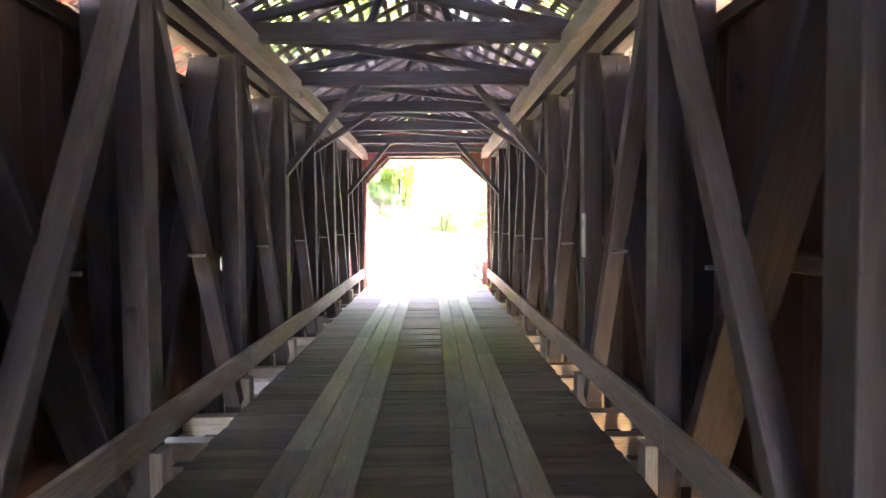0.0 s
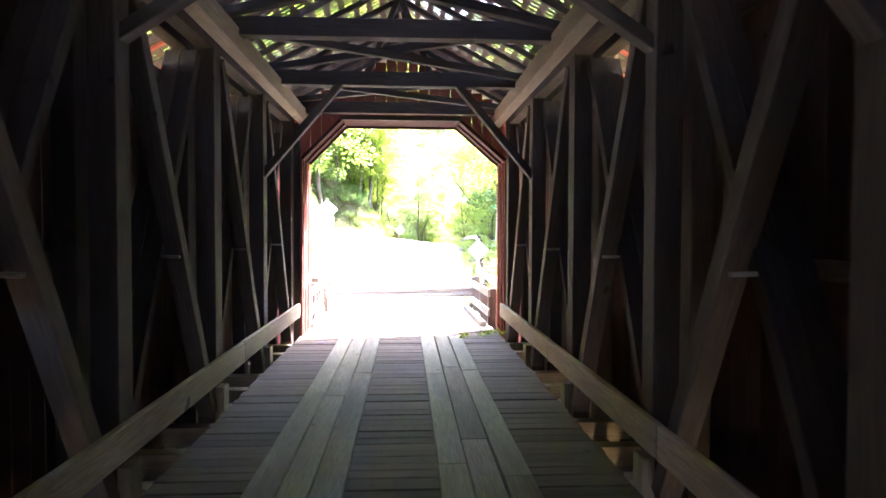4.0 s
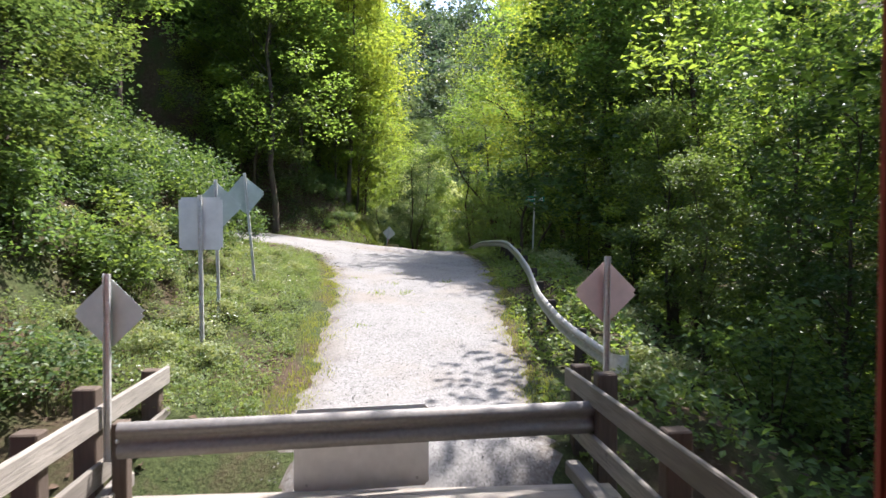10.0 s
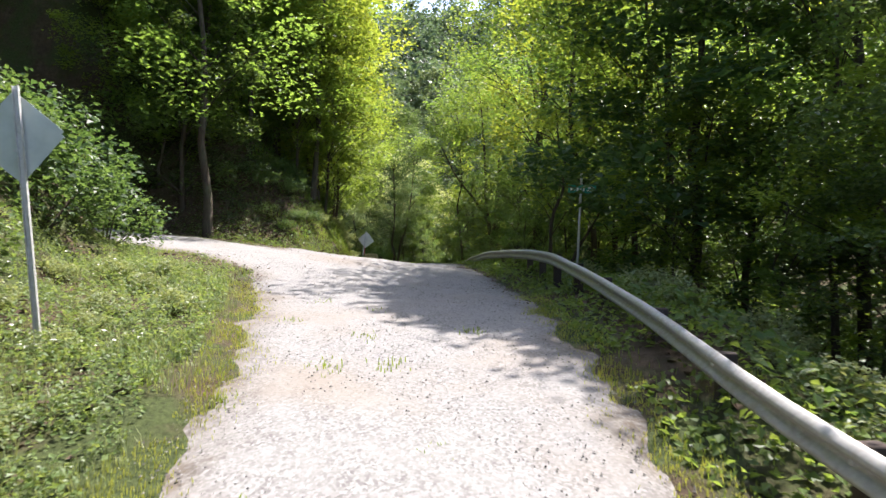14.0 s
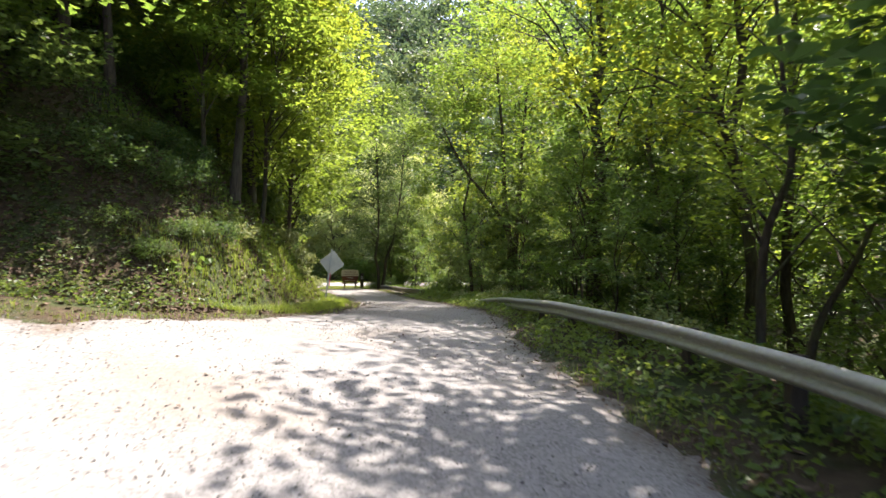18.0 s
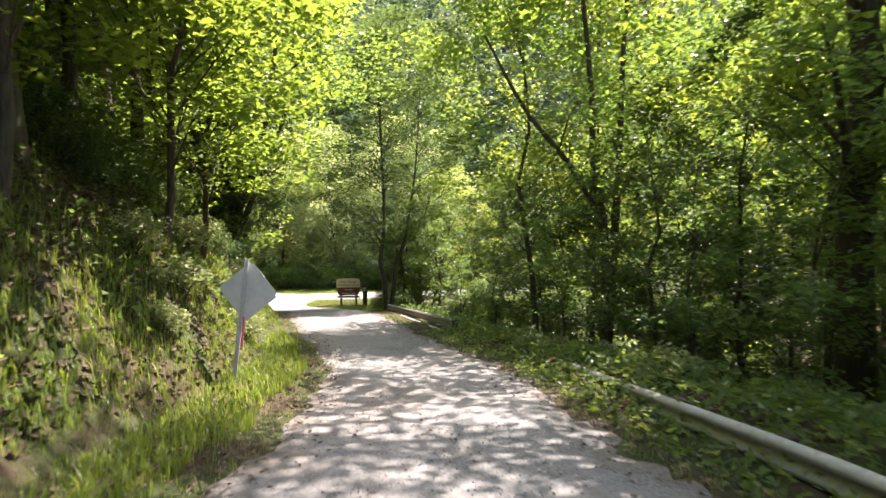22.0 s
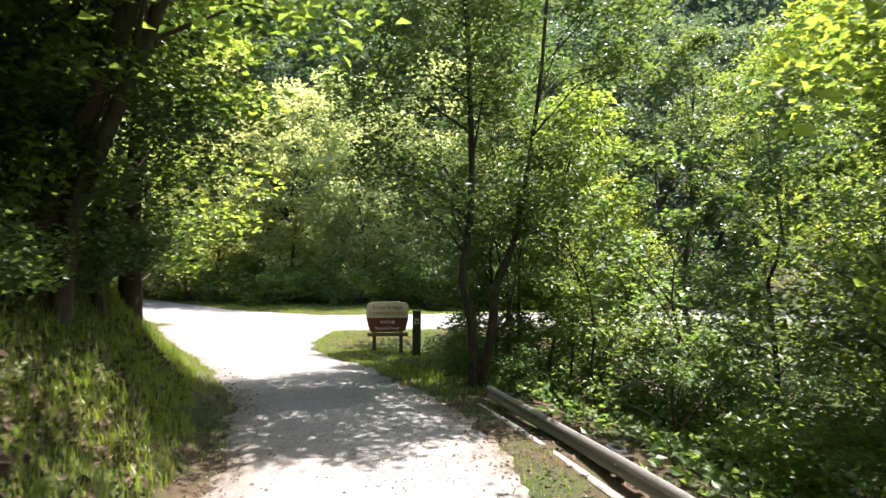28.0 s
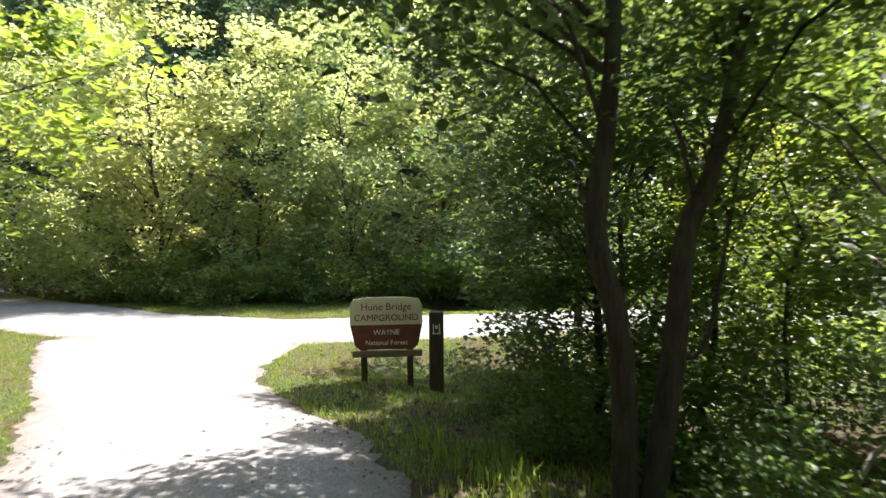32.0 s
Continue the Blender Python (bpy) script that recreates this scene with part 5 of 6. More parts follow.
for kind, x, y, size in STANDOUT:
    taken.append((x, y, 2.0))
    put_plant(KINDS[kind], x, y, size, {11: 0.0, 14: 0.0, 15: 0.0, 16: 0.0, 17: x * 0.3, 19: 0.0}.get(kind))


rg = random.Random(31)
for row in range(5):
    for col in range(10):
        x, y = -6.2 - 1.75 * col + rg.uniform(-0.7, 0.7), 26.5 + 2.0 * row + rg.uniform(-0.8, 0.8)
        if float(road_sdf(np.array([x]), np.array([y]))[0]) > 1.2:
            k = rg.choice((5, 5, 10, 12, 13))
            put_plant(KINDS[k] if k < 12 else BUSHES[(2, 0)[k - 12]], x, y, rg.uniform(0.55, 0.85) if k < 12 else rg.uniform(0.8, 1.2))
for x, y, k, size in ((1.25, 57.2, 0, 0.35), (1.5, 58.2, 0, 0.4), (1.3, 59.4, 0, 0.35), (2.3, 55.2, 0, 0.35), (2.6, 57.6, 0, 0.7), (1.9, 59.8, 0, 0.6), (-4.0, 51.6, 1, 0.6), (-4.5, 53.4, 1, 0.7), (-3.7, 50.2, 0, 0.5), (-5.2, 55.2, 1, 0.8), (-3.5, 48.8, 1, 0.6), (-4.6, 52.8, 0, 0.9), (-4.4, 51.0, 2, 0.7), (-3.0, 47.2, 1, 0.5)):
    put_plant(BUSHES[k], x, y, size)


rv = random.Random(8)
for n in range(26):
    put_plant(BUSHES[(0, 1, 1)[n % 3]], rv.uniform(-6.4, -4.3), 3.2 + 0.36 * n + rv.uniform(-0.3, 0.3), rv.uniform(0.42, 0.7))


def stand(count, x_of, y_lo, y_hi, kinds, gap, s_lo, s_hi, clear=1.0):
    done = tries = 0
    while done < count and tries < count * 30:
        tries += 1
        y = ptree.uniform(y_lo, y_hi)
        x = x_of(y)
        if float(road_sdf(np.array([x]), np.array([y]))[0]) < clear or (abs(x) < 5.5 and y < 4.5):
            continue
        if free_spot(x, y, gap):
            put_plant(ptree.choice(kinds), x, y, ptree.uniform(s_lo, s_hi), rs=ptree)
            done += 1


T = KINDS
B = BUSHES
# the wooded slope beside the road, the creek side, and the wood ahead
stand(9, lambda y: edge_l(y) - ptree.uniform(6.0, 12.0), 27, 60, (T[0], T[1], T[2]), 3.4, 0.8, 1.1, 3.2)
stand(18, lambda y: edge_l(y) - ptree.uniform(11.0, 26.0), 25, 62, (T[8], T[9], T[9]), 3.4, 0.8, 1.1, 3.2)
stand(2, lambda y: edge_r(y) + ptree.uniform(9.5, 13.0), 4, 24, (T[1], T[2], T[6]), 3.2, 0.85, 1.05, 3.2)
stand(4, lambda y: edge_r(y) + ptree.uniform(14.0, 26.0), 4, 26, (T[9], T[8], T[9]), 3.4, 0.85, 1.1, 3.2)
stand(6, lambda y: edge_r(y) + ptree.uniform(6.0, 10.0), 5, 19, (T[10], T[5], B[2]), 2.2, 0.6, 0.85, 3.0)
stand(5, lambda y: edge_r(y) + ptree.uniform(7.0, 13.0), 27, 52, (T[1], T[2], T[13]), 3.6, 0.75, 0.95, 3.2)
stand(9, lambda y: edge_r(y) + ptree.uniform(14.0, 28.0), 26, 54, (T[8], T[9]), 3.6, 0.8, 1.1, 3.2)
stand(10, lambda y: ptree.uniform(-14, -7.5), 3, 21, (T[10], T[3], T[10], T[1]), 2.8, 0.75, 1.0, 2.5)
stand(10, lambda y: ptree.uniform(-28, -14), 3, 22, (T[9], T[8]), 3.2, 0.75, 1.0, 2.5)
stand(14, lambda y: ptree.uniform(-20, -6), 28, 35, (T[10], T[3]), 2.2, 0.7, 1.0, 2.5)
stand(26, lambda y: ptree.uniform(-40, 32), 96, 114, (T[18],), 3.6, 0.85, 1.15, 3.0)
stand(6, lambda y: ptree.choice((ptree.uniform(-34, -19), ptree.uniform(9, 24))), 75, 84, (T[7], T[0], T[5]), 3.0, 0.8, 1.0, 3.0)
stand(8, lambda y: ptree.uniform(19.0, 36), 52, 78, (T[8], T[9]), 3.4, 0.8, 1.0, 3.0)
stand(14, lambda y: ptree.uniform(5.5, 18), 50, 73, (T[5], T[10], B[2]), 2.4, 0.55, 0.8, 3.0)
stand(12, lambda y: ptree.uniform(-36, -15), 56, 80, (T[8], T[1], T[9]), 3.6, 0.8, 1.05, 3.5)
# river banks
stand(10, lambda y: ptree.choice((-1, 1)) * ptree.uniform(7, 24), -6, 3, (T[1], T[3]), 3.6, 0.8, 1.0)
stand(8, lambda y: ptree.choice((-1, 1)) * ptree.uniform(6, 26), -46, -29, (T[9], T[10]), 4.0, 0.9, 1.1)
# undergrowth
stand(12, lambda y: edge_r(y) + ptree.uniform(5.0, 16.0), 24, 50, (T[12],), 1.6, 0.9, 1.4, 2.6)
stand(30, lambda y: edge_r(y) + ptree.uniform(3.0, 10.0), 5, 44, (B[0], B[0], B[2], T[12]), 1.5, 0.6, 1.0, 2.6)
stand(16, lambda y: edge_r(y) + ptree.uniform(3.6, 10.0), 44, 58, (B[0], B[2], B[0]), 1.6, 0.6, 1.0, 2.6)
stand(30, lambda y: edge_l(y) - ptree.uniform(3.4, 11.0), 25.5, 34, (B[0], B[1], B[2], B[1]), 1.2, 0.6, 1.0, 2.8)
stand(40, lambda y: edge_l(y) - ptree.uniform(4.6, 11.0), 34, 58, (B[1], B[1], B[2], B[0]), 1.3, 0.5, 0.95, 2.8)
stand(18, lambda y: ptree.uniform(-13, -8.0), 3.0, 20, (B[1],), 1.4, 0.7, 1.1, 1.6)
stand(34, lambda y: ptree.uniform(-8.0, -5.3), 2.0, 19, (B[1],), 0.9, 0.6, 1.0, 1.6)
stand(8, lambda y: ptree.uniform(-5.6, -3.6), 1.0, 5.0, (B[0], B[1]), 1.2, 0.5, 0.8, 1.2)
stand(16, lambda y: ptree.uniform(-22, -6.0), 27.5, 34, (B[0], B[2], B[1]), 1.8, 0.7, 1.1, 2.0)
stand(60, lambda y: ptree.uniform(-26, 18), 75.5, 79, (B[0], B[2], B[0]), 1.1, 0.6, 1.1, 0.9)
stand(16, lambda y: ptree.uniform(4.0, 12), 56, 68, (B[0], B[1], B[2]), 1.6, 0.6, 1.0, 1.4)
stand(26, lambda y: ptree.uniform(-5.2, -2.4), 4.5, 17, (B[3],), 0.6, 0.28, 0.55, 0.9)
stand(44, lambda y: edge_r(y) + ptree.uniform(1.2, 3.4), 4.5, 46, (B[3],), 0.6, 0.4, 0.7, 1.0)
stand(16, lambda y: edge_l(y) - ptree.uniform(1.3, 4.2), 32, 58, (B[3],), 0.6, 0.4, 0.8, 1.0)
stand(46, lambda y: edge_l(y) - ptree.uniform(1.9, 6.0), 29, 50, (B[1],), 0.5, 0.3, 0.55, 1.4)

for k in KINDS + BUSHES:
    if k not in used:
        for part_ob in list(k.children):
            bpy.data.objects.remove(part_ob)
        bpy.data.objects.remove(k)

# distant wooded hills: one mass of leaf clumps on the far slopes
rng = np.random.default_rng(5)
hx, hy = rng.uniform(-100, 100, 3000), rng.uniform(97, 215, 3000)
sx, sy = rng.uniform(30, 80, 600), rng.uniform(-10, 98, 600)
wx, wy = rng.uniform(-75, -28, 500), rng.uniform(-10, 98, 500)
fx, fy = np.concatenate([hx, sx, wx]), np.concatenate([hy, sy, wy])
fz = ground(fx, fy)
cen = np.stack([fx, fy, fz + rng.uniform(1.5, 11.0, len(fx))], 1)
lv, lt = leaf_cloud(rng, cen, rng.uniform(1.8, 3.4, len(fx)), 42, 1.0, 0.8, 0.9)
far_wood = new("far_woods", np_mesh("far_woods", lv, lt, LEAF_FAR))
tagged(far_wood, "distant green wooded hillside", "trees", kind="stuff")


def blades(name, rng, x, y, h, mat, label, category="grass", width=0.012, base=None):
    """Bent grass blades as one object."""
    n = len(x)
    z = ground(x, y) if base is None else base
    ang = rng.random(n) * 2 * np.pi
    bend = rng.uniform(0.1, 0.7, n) * h
    dx, dy = np.cos(ang), np.sin(ang)
    wx_, wy_ = -dy * width, dx * width
    v = np.empty((n, 5, 3))
    v[:, 0] = np.stack([x - wx_, y - wy_, z - 0.03], 1)
    v[:, 1] = np.stack([x + wx_, y + wy_, z - 0.03], 1)
    v[:, 2] = np.stack([x + wx_ * 0.8 + dx * bend * 0.3, y + wy_ * 0.8 + dy * bend * 0.3, z + h * 0.6], 1)
    v[:, 3] = np.stack([x - wx_ * 0.8 + dx * bend * 0.3, y - wy_ * 0.8 + dy * bend * 0.3, z + h * 0.6], 1)
    v[:, 4] = np.stack([x + dx * bend, y + dy * bend, z + h], 1)
    b = np.arange(n)[:, None] * 5
    tri = np.concatenate([b + [0, 1, 2], b + [0, 2, 3], b + [3, 2, 4]], 1).reshape(-1, 3)
    ob = new(name, np_mesh(name, v.reshape(-1, 3), tri, mat))
    return tagged(ob, label, category, kind="stuff")


def scatter(rng, n, x0, x1, y0, y1, test):
    x, y = rng.uniform(x0, x1, n), rng.uniform(y0, y1, n)
    ok = test(x, y)
    return x[ok], y[ok]


rng = np.random.default_rng(9)
gx1, gy1 = scatter(rng, 90000, -6, 6, 4.4, 60, lambda x, y: (road_sdf(x, y) > -0.12) & (road_sdf(x, y) < 1.3 + wave(x, y, 0.9)) & (wave(x, y, 0.8, 5.0) > -0.3) & ((road_sdf(x, y) < 0.5) | (wave(x, y, 1.7, 4.0) > 0.2)))
blades("verge_grass", rng, gx1, gy1, rng.uniform(0.02, 0.1, len(gx1)), GRASS, "uneven verge grass along the gravel road", width=0.005)
gx2, gy2 = scatter(rng, 220000, -16, 6, 55, 77, lambda x, y: (road_sdf(x, y) > -0.05) & (road_sdf(x, y) < 5.0))
blades("clearing_grass", rng, gx2, gy2, rng.uniform(0.02, 0.075, len(gx2)), GRASS, "mown grass round the campground sign", width=0.006)
gx3, gy3 = scatter(rng, 52000, -9, 1, 30.5, 58, lambda x, y: (road_sdf(x, y) > 0.3) & (road_sdf(x, y) < 4.5) & (wave(x, y, 0.7, 1.0) > 0.05))
blades("bank_grass", rng, gx3, gy3, rng.uniform(0.08, 0.26, len(gx3)), GRASS, "long grass hanging on the road bank", width=0.008)
gx4, gy4 = scatter(rng, 30000, -5.4, -1.0, 4.4, 19, lambda x, y: (road_sdf(x, y) > 0.15) & (road_sdf(x, y) < 3.2 + 0.4 * wave(x, y, 2.1, 2.0)) & (wave(x, y, 1.1, 7.0) + 0.5 * wave(x, y, 3.3, 2.0) > 0.0))
gx5, gy5 = scatter(rng, 90000, -3.2, 3.6, 4.4, 17, lambda x, y: (road_sdf(x, y) > -0.12 + 0.3 * wave(x, y, 2.0, 1.0) - 0.35 * rng.random(len(x)) ** 3) & (road_sdf(x, y) < 0.22 + 0.2 * wave(x, y, 1.5)) & (wave(x, y, 3.1, 5.0) > -0.45))
blades("edge_grass", rng, gx5, gy5, rng.uniform(0.012, 0.06, len(gx5)), STRAW_GRASS, "yellowing grass strip creeping over the gravel edge", width=0.004)
# feathery herbs in tufts of small leaflets
qx, qy = scatter(rng, 5200, -5.6, -1.0, 4.6, 19, lambda x, y: (road_sdf(x, y) > 0.3) & (road_sdf(x, y) < 3.4) & (wave(x, y, 1.1, 7.0) + 0.5 * wave(x, y, 3.3, 2.0) > -0.35))
qz = ground(qx, qy) + rng.uniform(0.03, 0.16, len(qx))
lv, lt = leaf_cloud(rng, np.stack([qx, qy, qz], 1), rng.uniform(0.07, 0.15, len(qx)), 16, 0.034, 0.8, 0.6)
tagged(new("feathery_herbs", np_mesh("feathery_herbs", lv, lt, VERGE_HERB)), "tufts of feathery green herbs on the sunny verge", "plants", kind="stuff")
vx, vy = scatter(rng, 36000, 1.6, 6.0, 3.6, 46, lambda x, y: (road_sdf(x, y) > 0.05) & (road_sdf(x, y) < 2.0) & (wave(x, y, 1.2, 3.0) > -0.5))
vz = np.stack([vx, vy, ground(vx, vy) + rng.uniform(0.02, 0.3, len(vx)) * np.clip(road_sdf(vx, vy), 0.1, 1)], 1)
lv, lt = leaf_cloud(rng, vz, np.full(len(vx), 0.04), 1, 0.085, 0.5, 0.6)
tagged(new("verge_herbs", np_mesh("verge_herbs", lv, lt, LEAF_D)), "low leafy herbs under the guard rail", "plants", kind="stuff")
hx2, hy2 = scatter(rng, 18000, -6.5, -1.2, 4.8, 18, lambda x, y: (road_sdf(x, y) > 0.25) & (road_sdf(x, y) < 5.0) & (wave(x, y, 1.4, 6.0) + 0.6 * wave(x, y, 4.0, 1.0) > -0.15))
vz = np.stack([hx2, hy2, ground(hx2, hy2) + rng.uniform(0.02, 0.3, len(hx2))], 1)
lv, lt = leaf_cloud(rng, vz, np.full(len(hx2), 0.04), 1, 0.045, 0.5, 0.6)
tagged(new("verge_herbs", np_mesh("verge_herbs", lv, lt, VERGE_HERB)), "small-leaved pale green herbs on the sunny verge", "plants", kind="stuff")
wx2, wy2 = scatter(rng, 380, -5.5, -1.8, 4.0, 16, lambda x, y: (road_sdf(x, y) > 0.5) & (wave(x, y, 1.9, 2.0) > 0.2))
vz = np.stack([wx2, wy2, ground(wx2, wy2) + rng.uniform(0.2, 0.42, len(wx2))], 1)
lv, lt = leaf_cloud(rng, vz, np.full(len(wx2), 0.02), 3, 0.03, 0.3, 0.3)
tagged(new("wild_flowers", np_mesh("wild_flowers", lv, lt, WHITE)), "small white flower heads among the weeds", "flowers", kind="stuff")
blades("verge_weeds", rng, gx4, gy4, rng.uniform(0.03, 0.17, len(gx4)), WEED, "thin pale weeds on the sunny verge", width=0.004)

# shaggy cover of the cut bank
lx1, ly1 = scatter(rng, 130000, -6.5, 0.4, 29, 57, lambda x, y: (road_sdf(x, y) > 0.3) & (road_sdf(x, y) < 2.6 + 0.5 * wave(x, y, 1.3, 2.0)) & (wave(x, y, 1.9, 3.0) > -0.5))
blades("flank_grass", rng, lx1, ly1, rng.uniform(0.05, 0.2, len(lx1)), GRASS, "long soft grass hanging on the flank of the bank", width=0.005)
bx1, by1 = scatter(rng, 110000, -9, 0.4, 26, 56, lambda x, y: (road_sdf(x, y) > 0.9) & (road_sdf(x, y) < 7.0) & ((y < 29.5) | (road_sdf(x, y) > 2.3)) & (wave(x, y, 1.1, 8.0) + 0.7 * wave(x, y, 3.1, 2.0) > -0.7))
vz = np.stack([bx1, by1, ground(bx1, by1) + rng.uniform(0.0, 0.3, len(bx1)) * rng.random(len(bx1))], 1)
lv, lt = leaf_cloud(rng, vz, np.full(len(bx1), 0.05), 1, 0.07, 0.6, 0.5)
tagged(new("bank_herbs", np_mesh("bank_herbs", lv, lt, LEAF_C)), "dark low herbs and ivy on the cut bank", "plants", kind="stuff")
# low leafy ground cover under the trees
cx1, cy1 = scatter(rng, 70000, 2, 22, 3.0, 72, lambda x, y: (road_sdf(x, y) > 1.0) & (wave(x, y, 0.5, 9.0) > -0.45))
cx2, cy2 = scatter(rng, 60000, -18, 0, 3.0, 60, lambda x, y: (road_sdf(x, y) > 1.7) & ((y > 20) | (x < -5.5)) & (wave(x, y, 0.5, 3.0) > -0.25) & ((y < 24) | (x < -7) | (wave(x, y, 1.3, 3.0) > 0.15)))
ccx, ccy = np.concatenate([cx1, cx2]), np.concatenate([cy1, cy2])
cov = np.stack([ccx, ccy, ground(ccx, ccy) + rng.uniform(0.03, 0.32, len(ccx))], 1)
lv, lt = leaf_cloud(rng, cov, np.full(len(ccx), 0.05), 1, 0.13, 0.5, 0.5)
tagged(new("ground_cover", np_mesh("ground_cover", lv, lt, LEAF_D)), "low leafy plants covering the woodland floor", "plants", kind="stuff")
# fallen leaves and twigs
fx1, fy1 = scatter(rng, 30000, -16, 16, 3.0, 66, lambda x, y: (road_sdf(x, y) > 0.5))
lit = np.stack([fx1, fy1, ground(fx1, fy1) + 0.012], 1)
lv, lt = leaf_cloud(rng, lit, np.full(len(fx1), 0.01), 1, 0.11, 0.3, 0.25)
tagged(new("leaf_litter", np_mesh("leaf_litter", lv, lt, LITTER)), "brown fallen leaves on the soil", "leaf litter", kind="stuff")
tx1, ty1 = scatter(rng, 1100, -3.2, 4, 18, 60, lambda x, y: (road_sdf(x, y) < -0.05) & (wave(x, y, 0.6, 2.0) > 0.0))
lit = np.stack([tx1, ty1, ground(tx1, ty1) + 0.035], 1)
lv, lt = leaf_cloud(rng, lit, np.full(len(tx1), 0.01), 1, 0.045, 0.3, 0.3)
tagged(new("road_litter", np_mesh("road_litter", lv, lt, LITTER)), "brown leaf bits scattered on the road", "leaf litter", kind="stuff")
rx1, ry1 = scatter(rng, 42000, -4, 5.2, 15, 60, lambda x, y: (road_sdf(x, y) > -0.75 * rng.random(len(x)) ** 2) & (road_sdf(x, y) < 0.5))
lit = np.stack([rx1, ry1, ground(rx1, ry1) + 0.032], 1)
lv, lt = leaf_cloud(rng, lit, np.full(len(rx1), 0.012), 1, 0.05, 0.3, 0.3)
tagged(new("rim_litter", np_mesh("rim_litter", lv, lt, LITTER)), "brown leaf litter gathered along the road rim", "leaf litter", kind="stuff")
bx2, by2 = scatter(rng, 40000, -8, 0.4, 27, 54, lambda x, y: (road_sdf(x, y) > 0.5) & (road_sdf(x, y) < 6.5))
lit = np.stack([bx2, by2, ground(bx2, by2) + 0.03], 1)
lv, lt = leaf_cloud(rng, lit, np.full(len(bx2), 0.03), 1, 0.1, 0.6, 0.7)
tagged(new("bank_litter", np_mesh("bank_litter", lv, lt, LITTER)), "brown leaf litter caught on the cut bank", "leaf litter", kind="stuff")
# grass tufts in the road
ux, uy = [], []
for a, b in ((-0.28, 11.43), (0.1, 12.6), (-0.9, 13.6), (0.6, 9.6), (-0.5, 9.0), (0.35, 11.5), (-1.0, 10.6), (0.2, 14.4), (1.4, 12.9), (-0.6, 15.2)):
    nn = 36
    ux.append(a + rng.normal(size=nn) * 0.09)
    uy.append(b + rng.normal(size=nn) * 0.12)
ux, uy = np.concatenate(ux), np.concatenate(uy)
blades("road_tufts", rng, ux, uy, rng.uniform(0.02, 0.08, len(ux)), GRASS, "thin grass tufts growing in the gravel", width=0.007)

# loose stones on the road
sx1, sy1 = scatter(rng, 52000, -3.8, 4.4, 3.2, 56, lambda x, y: road_sdf(x, y) < 0.45 * rng.random(len(x)) ** 2)
k = len(sx1)
size = rng.uniform(0.004, 0.014, k)
o = np.array([(1, 0, 0), (-1, 0, 0), (0, 1, 0), (0, -1, 0), (0, 0, 0.8), (0, 0, -0.6)], float)
tri = np.array([(0, 2, 4), (2, 1, 4), (1, 3, 4), (3, 0, 4)])
jit = 0.7 + 0.6 * rng.random((k, 6, 1))
V = np.stack([sx1, sy1, ground(sx1, sy1) + 0.022], 1)[:, None] + o[None] * jit * size[:, None, None]
stones = new("gravel_stones", np_mesh("gravel_stones", V.reshape(-1, 3), (np.arange(k)[:, None, None] * 6 + tri[None]).reshape(-1, 3), STONES))
tagged(stones, "loose pale gravel on the road", "gravel", kind="stuff")

# vine trailing onto the deck beside the portal
vine = thing("vine", (1.7, -1.5, 0.02), "green vine trailing over the deck by the portal", "vine")
v, f = tube([(2.28, -1.25, 0.03), (2.0, -1.42, 0.05), (1.65, -1.55, 0.04), (1.2, -1.85, 0.03)], [0.008, 0.008, 0.006, 0.004], 5)
place(new("stem", np_mesh("stem", [tuple(p) for p in v], f, LEAF_D, True)), Matrix.Identity(4), vine)
rv_ = np.random.default_rng(3)
cc = np.array([(2.2, -1.3, .1), (2.05, -1.4, .12), (1.9, -1.45, .1), (1.72, -1.52, .09), (1.4, -1.7, .1), (1.25, -1.8, .08)])
lv, lt = leaf_cloud(rv_, cc, np.full(6, 0.1), 7, 0.13, 0.6, 0.4)
tagged(place(new("leaf_spray", np_mesh("leaf_spray", lv, lt, LEAF_B)), Matrix.Identity(4), vine), kind="stuff")

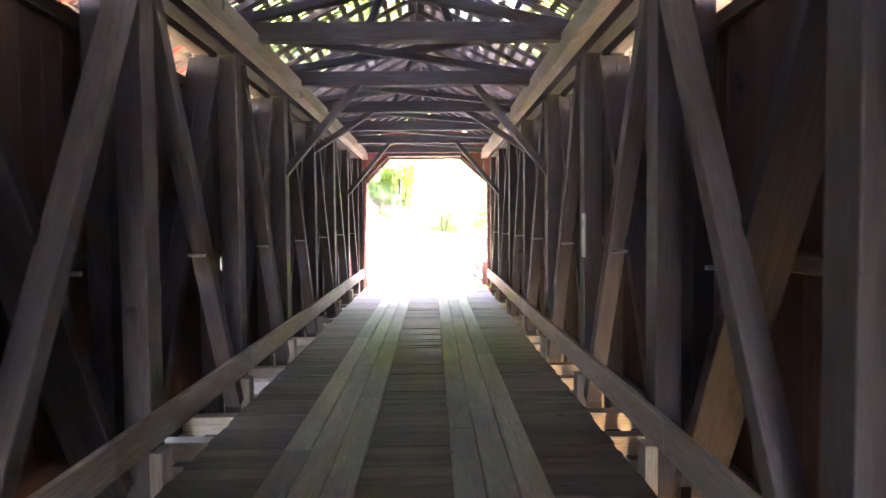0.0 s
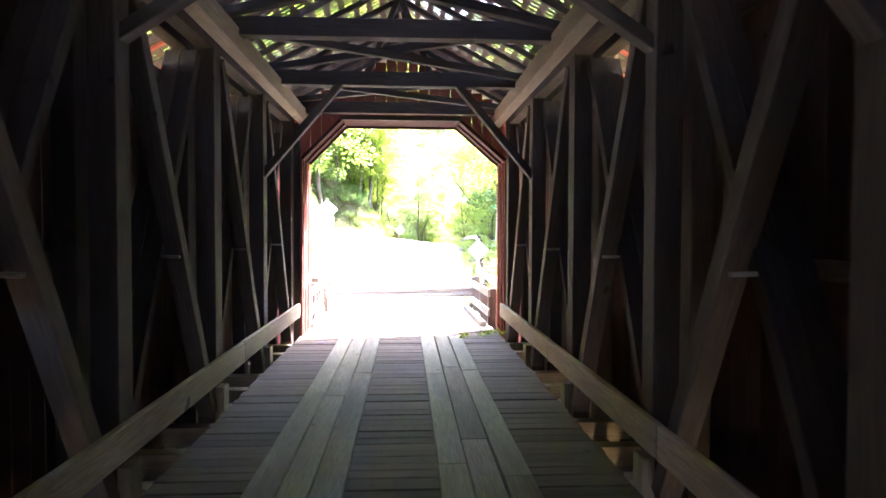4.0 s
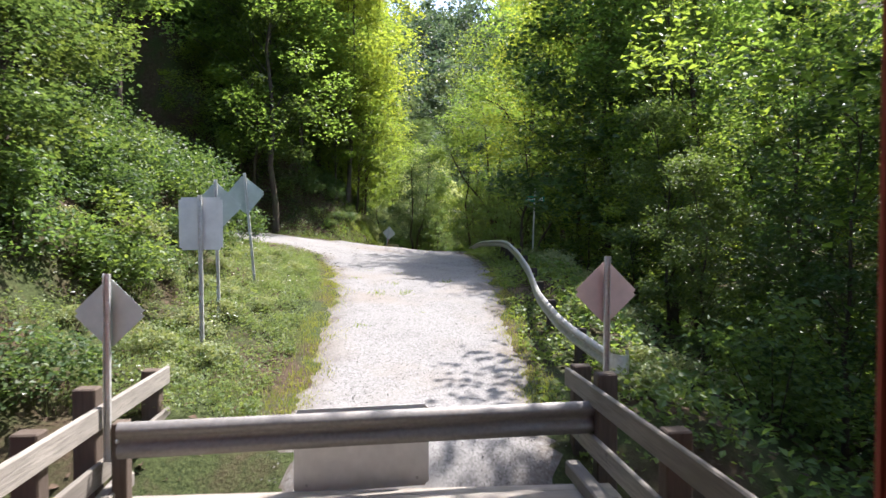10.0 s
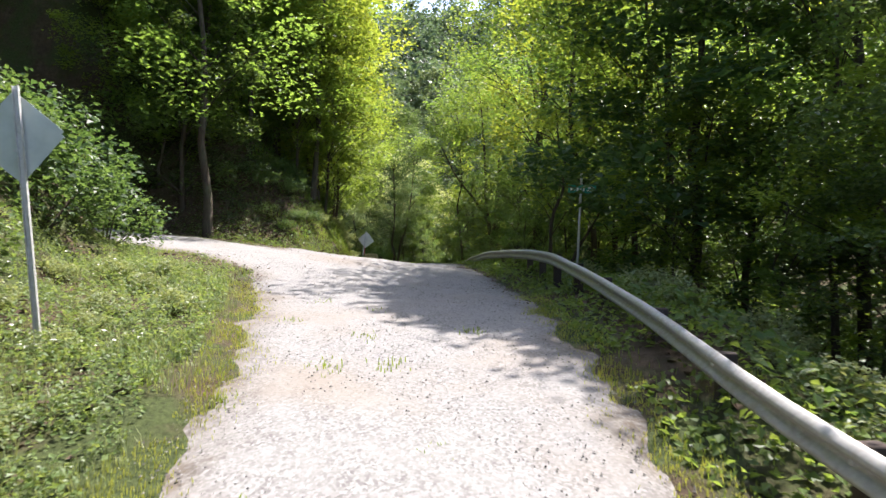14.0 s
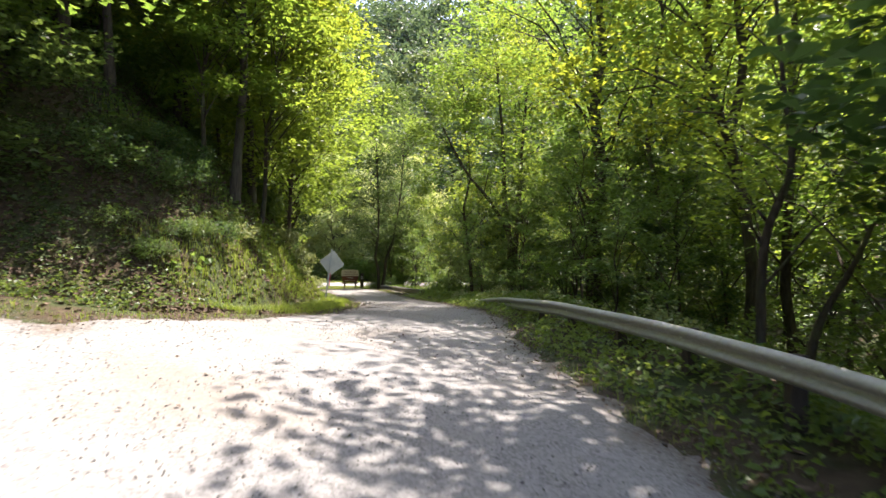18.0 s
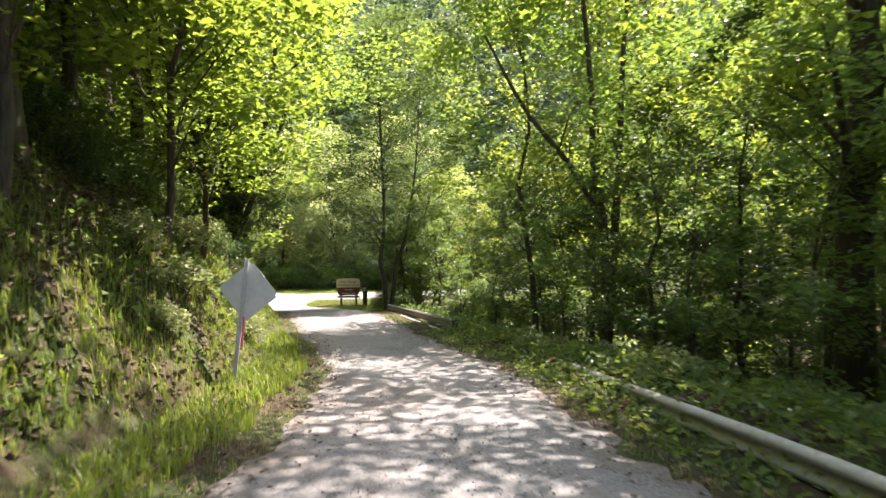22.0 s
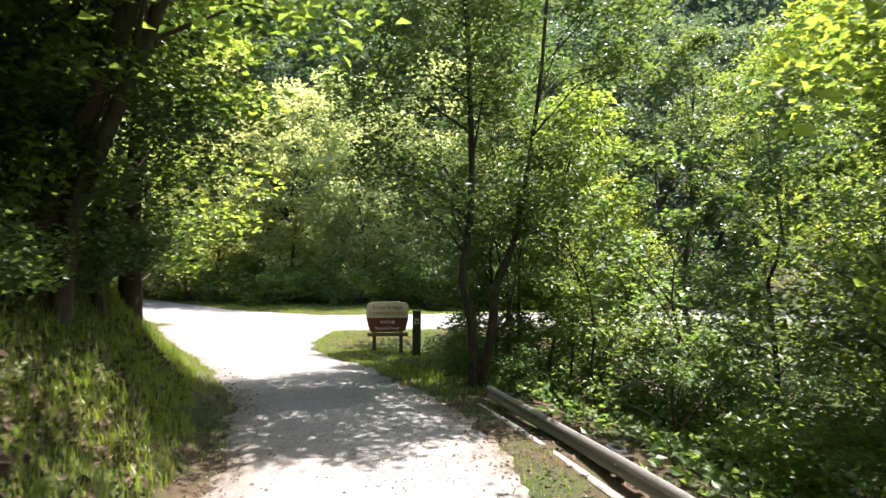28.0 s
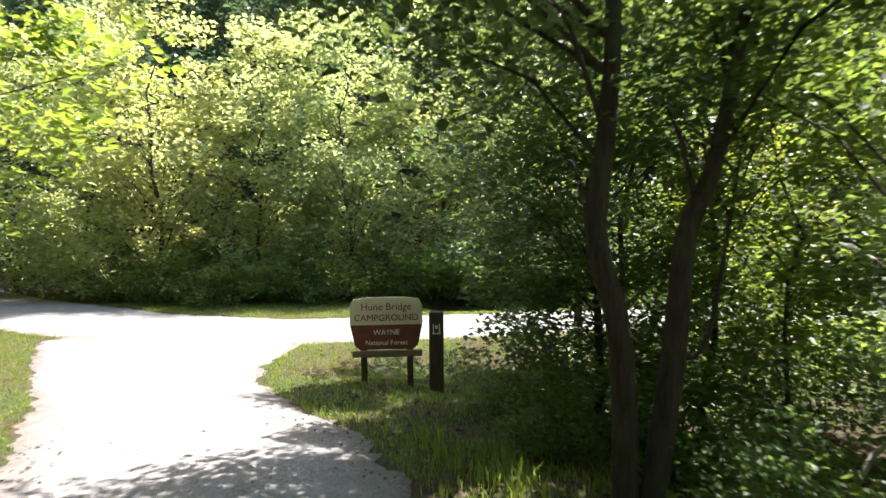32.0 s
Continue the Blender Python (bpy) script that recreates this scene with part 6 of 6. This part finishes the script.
# pale notice on a truss post
bm = bmesh.new()
bmesh.ops.create_cube(bm, size=1.0, matrix=Matrix.Diagonal((0.02, 0.15, 0.58, 1)))
nt = new("notice", mesh_of("notice", bm, PAPER))
place(nt, Matrix.Translation((2.285, -14.97, 2.18)))
tagged(nt, "pale weathered notice fixed to a truss post", "notice")

# pipe end in the creek bank and a kerb beside the culvert rail
bm = bmesh.new()
bmesh.ops.create_cone(bm, cap_ends=False, segments=24, radius1=0.11, radius2=0.11, depth=0.5)
bmesh.ops.solidify(bm, geom=bm.faces[:], thickness=0.012)
pipe = new("pipe", mesh_of("pipe", bm, BLACK_RUBBER, True))
place(pipe, Matrix.Translation((2.55, 50.5, 0.42)) @ Matrix.Rotation(radians(10), 4, "Y"))
tagged(pipe, "upright black plastic pipe beside the culvert rail", "pipe")
kb = thing("culvert_kerb", (2.2, 50, 0.3), "cracked concrete kerb along the culvert edge", "kerb")
kp = [(3.05, 46.4), (2.62, 48.3), (2.2, 50.2), (1.8, 52.0), (1.42, 53.9)]
for (ax, ay), (bx, by) in zip(kp, kp[1:]):
    timber("kerb_stone", (ax, ay, float(np.interp(ay, ROAD_Y, ROAD_Z)) - 0.115), (bx, by - 0.03, float(np.interp(by, ROAD_Y, ROAD_Z)) - 0.115), 0.1, 0.2, CONCRETE, kb, bevel=0.02)

# dead wood and a pale sandy bar in the creek bed
rdw = random.Random(12)
for n in range(9):
    x, y = 5.4 + rdw.uniform(-0.9, 1.1), 56.6 + rdw.uniform(-1.0, 1.4)
    z = gz(x, y) + 0.06
    ang, l = rdw.uniform(0, 6.28), rdw.uniform(0.5, 1.3)
    p = [(x + math.cos(ang) * l * k + rdw.uniform(-.06, .06), y + math.sin(ang) * l * k + rdw.uniform(-.06, .06), z + 0.35 * l * math.sin(2.6 * k) * rdw.uniform(0.3, 1)) for k in (0, 0.33, 0.66, 1)]
    v, f = tube(p, [0.035, 0.03, 0.022, 0.012], 6)
    dw = new("dead_branch", np_mesh("dead_branch", [tuple(q) for q in v], f, WOOD_OUT, True))
    tagged(dw, "bleached dead branch lying by the creek", "branch", "dead branches")
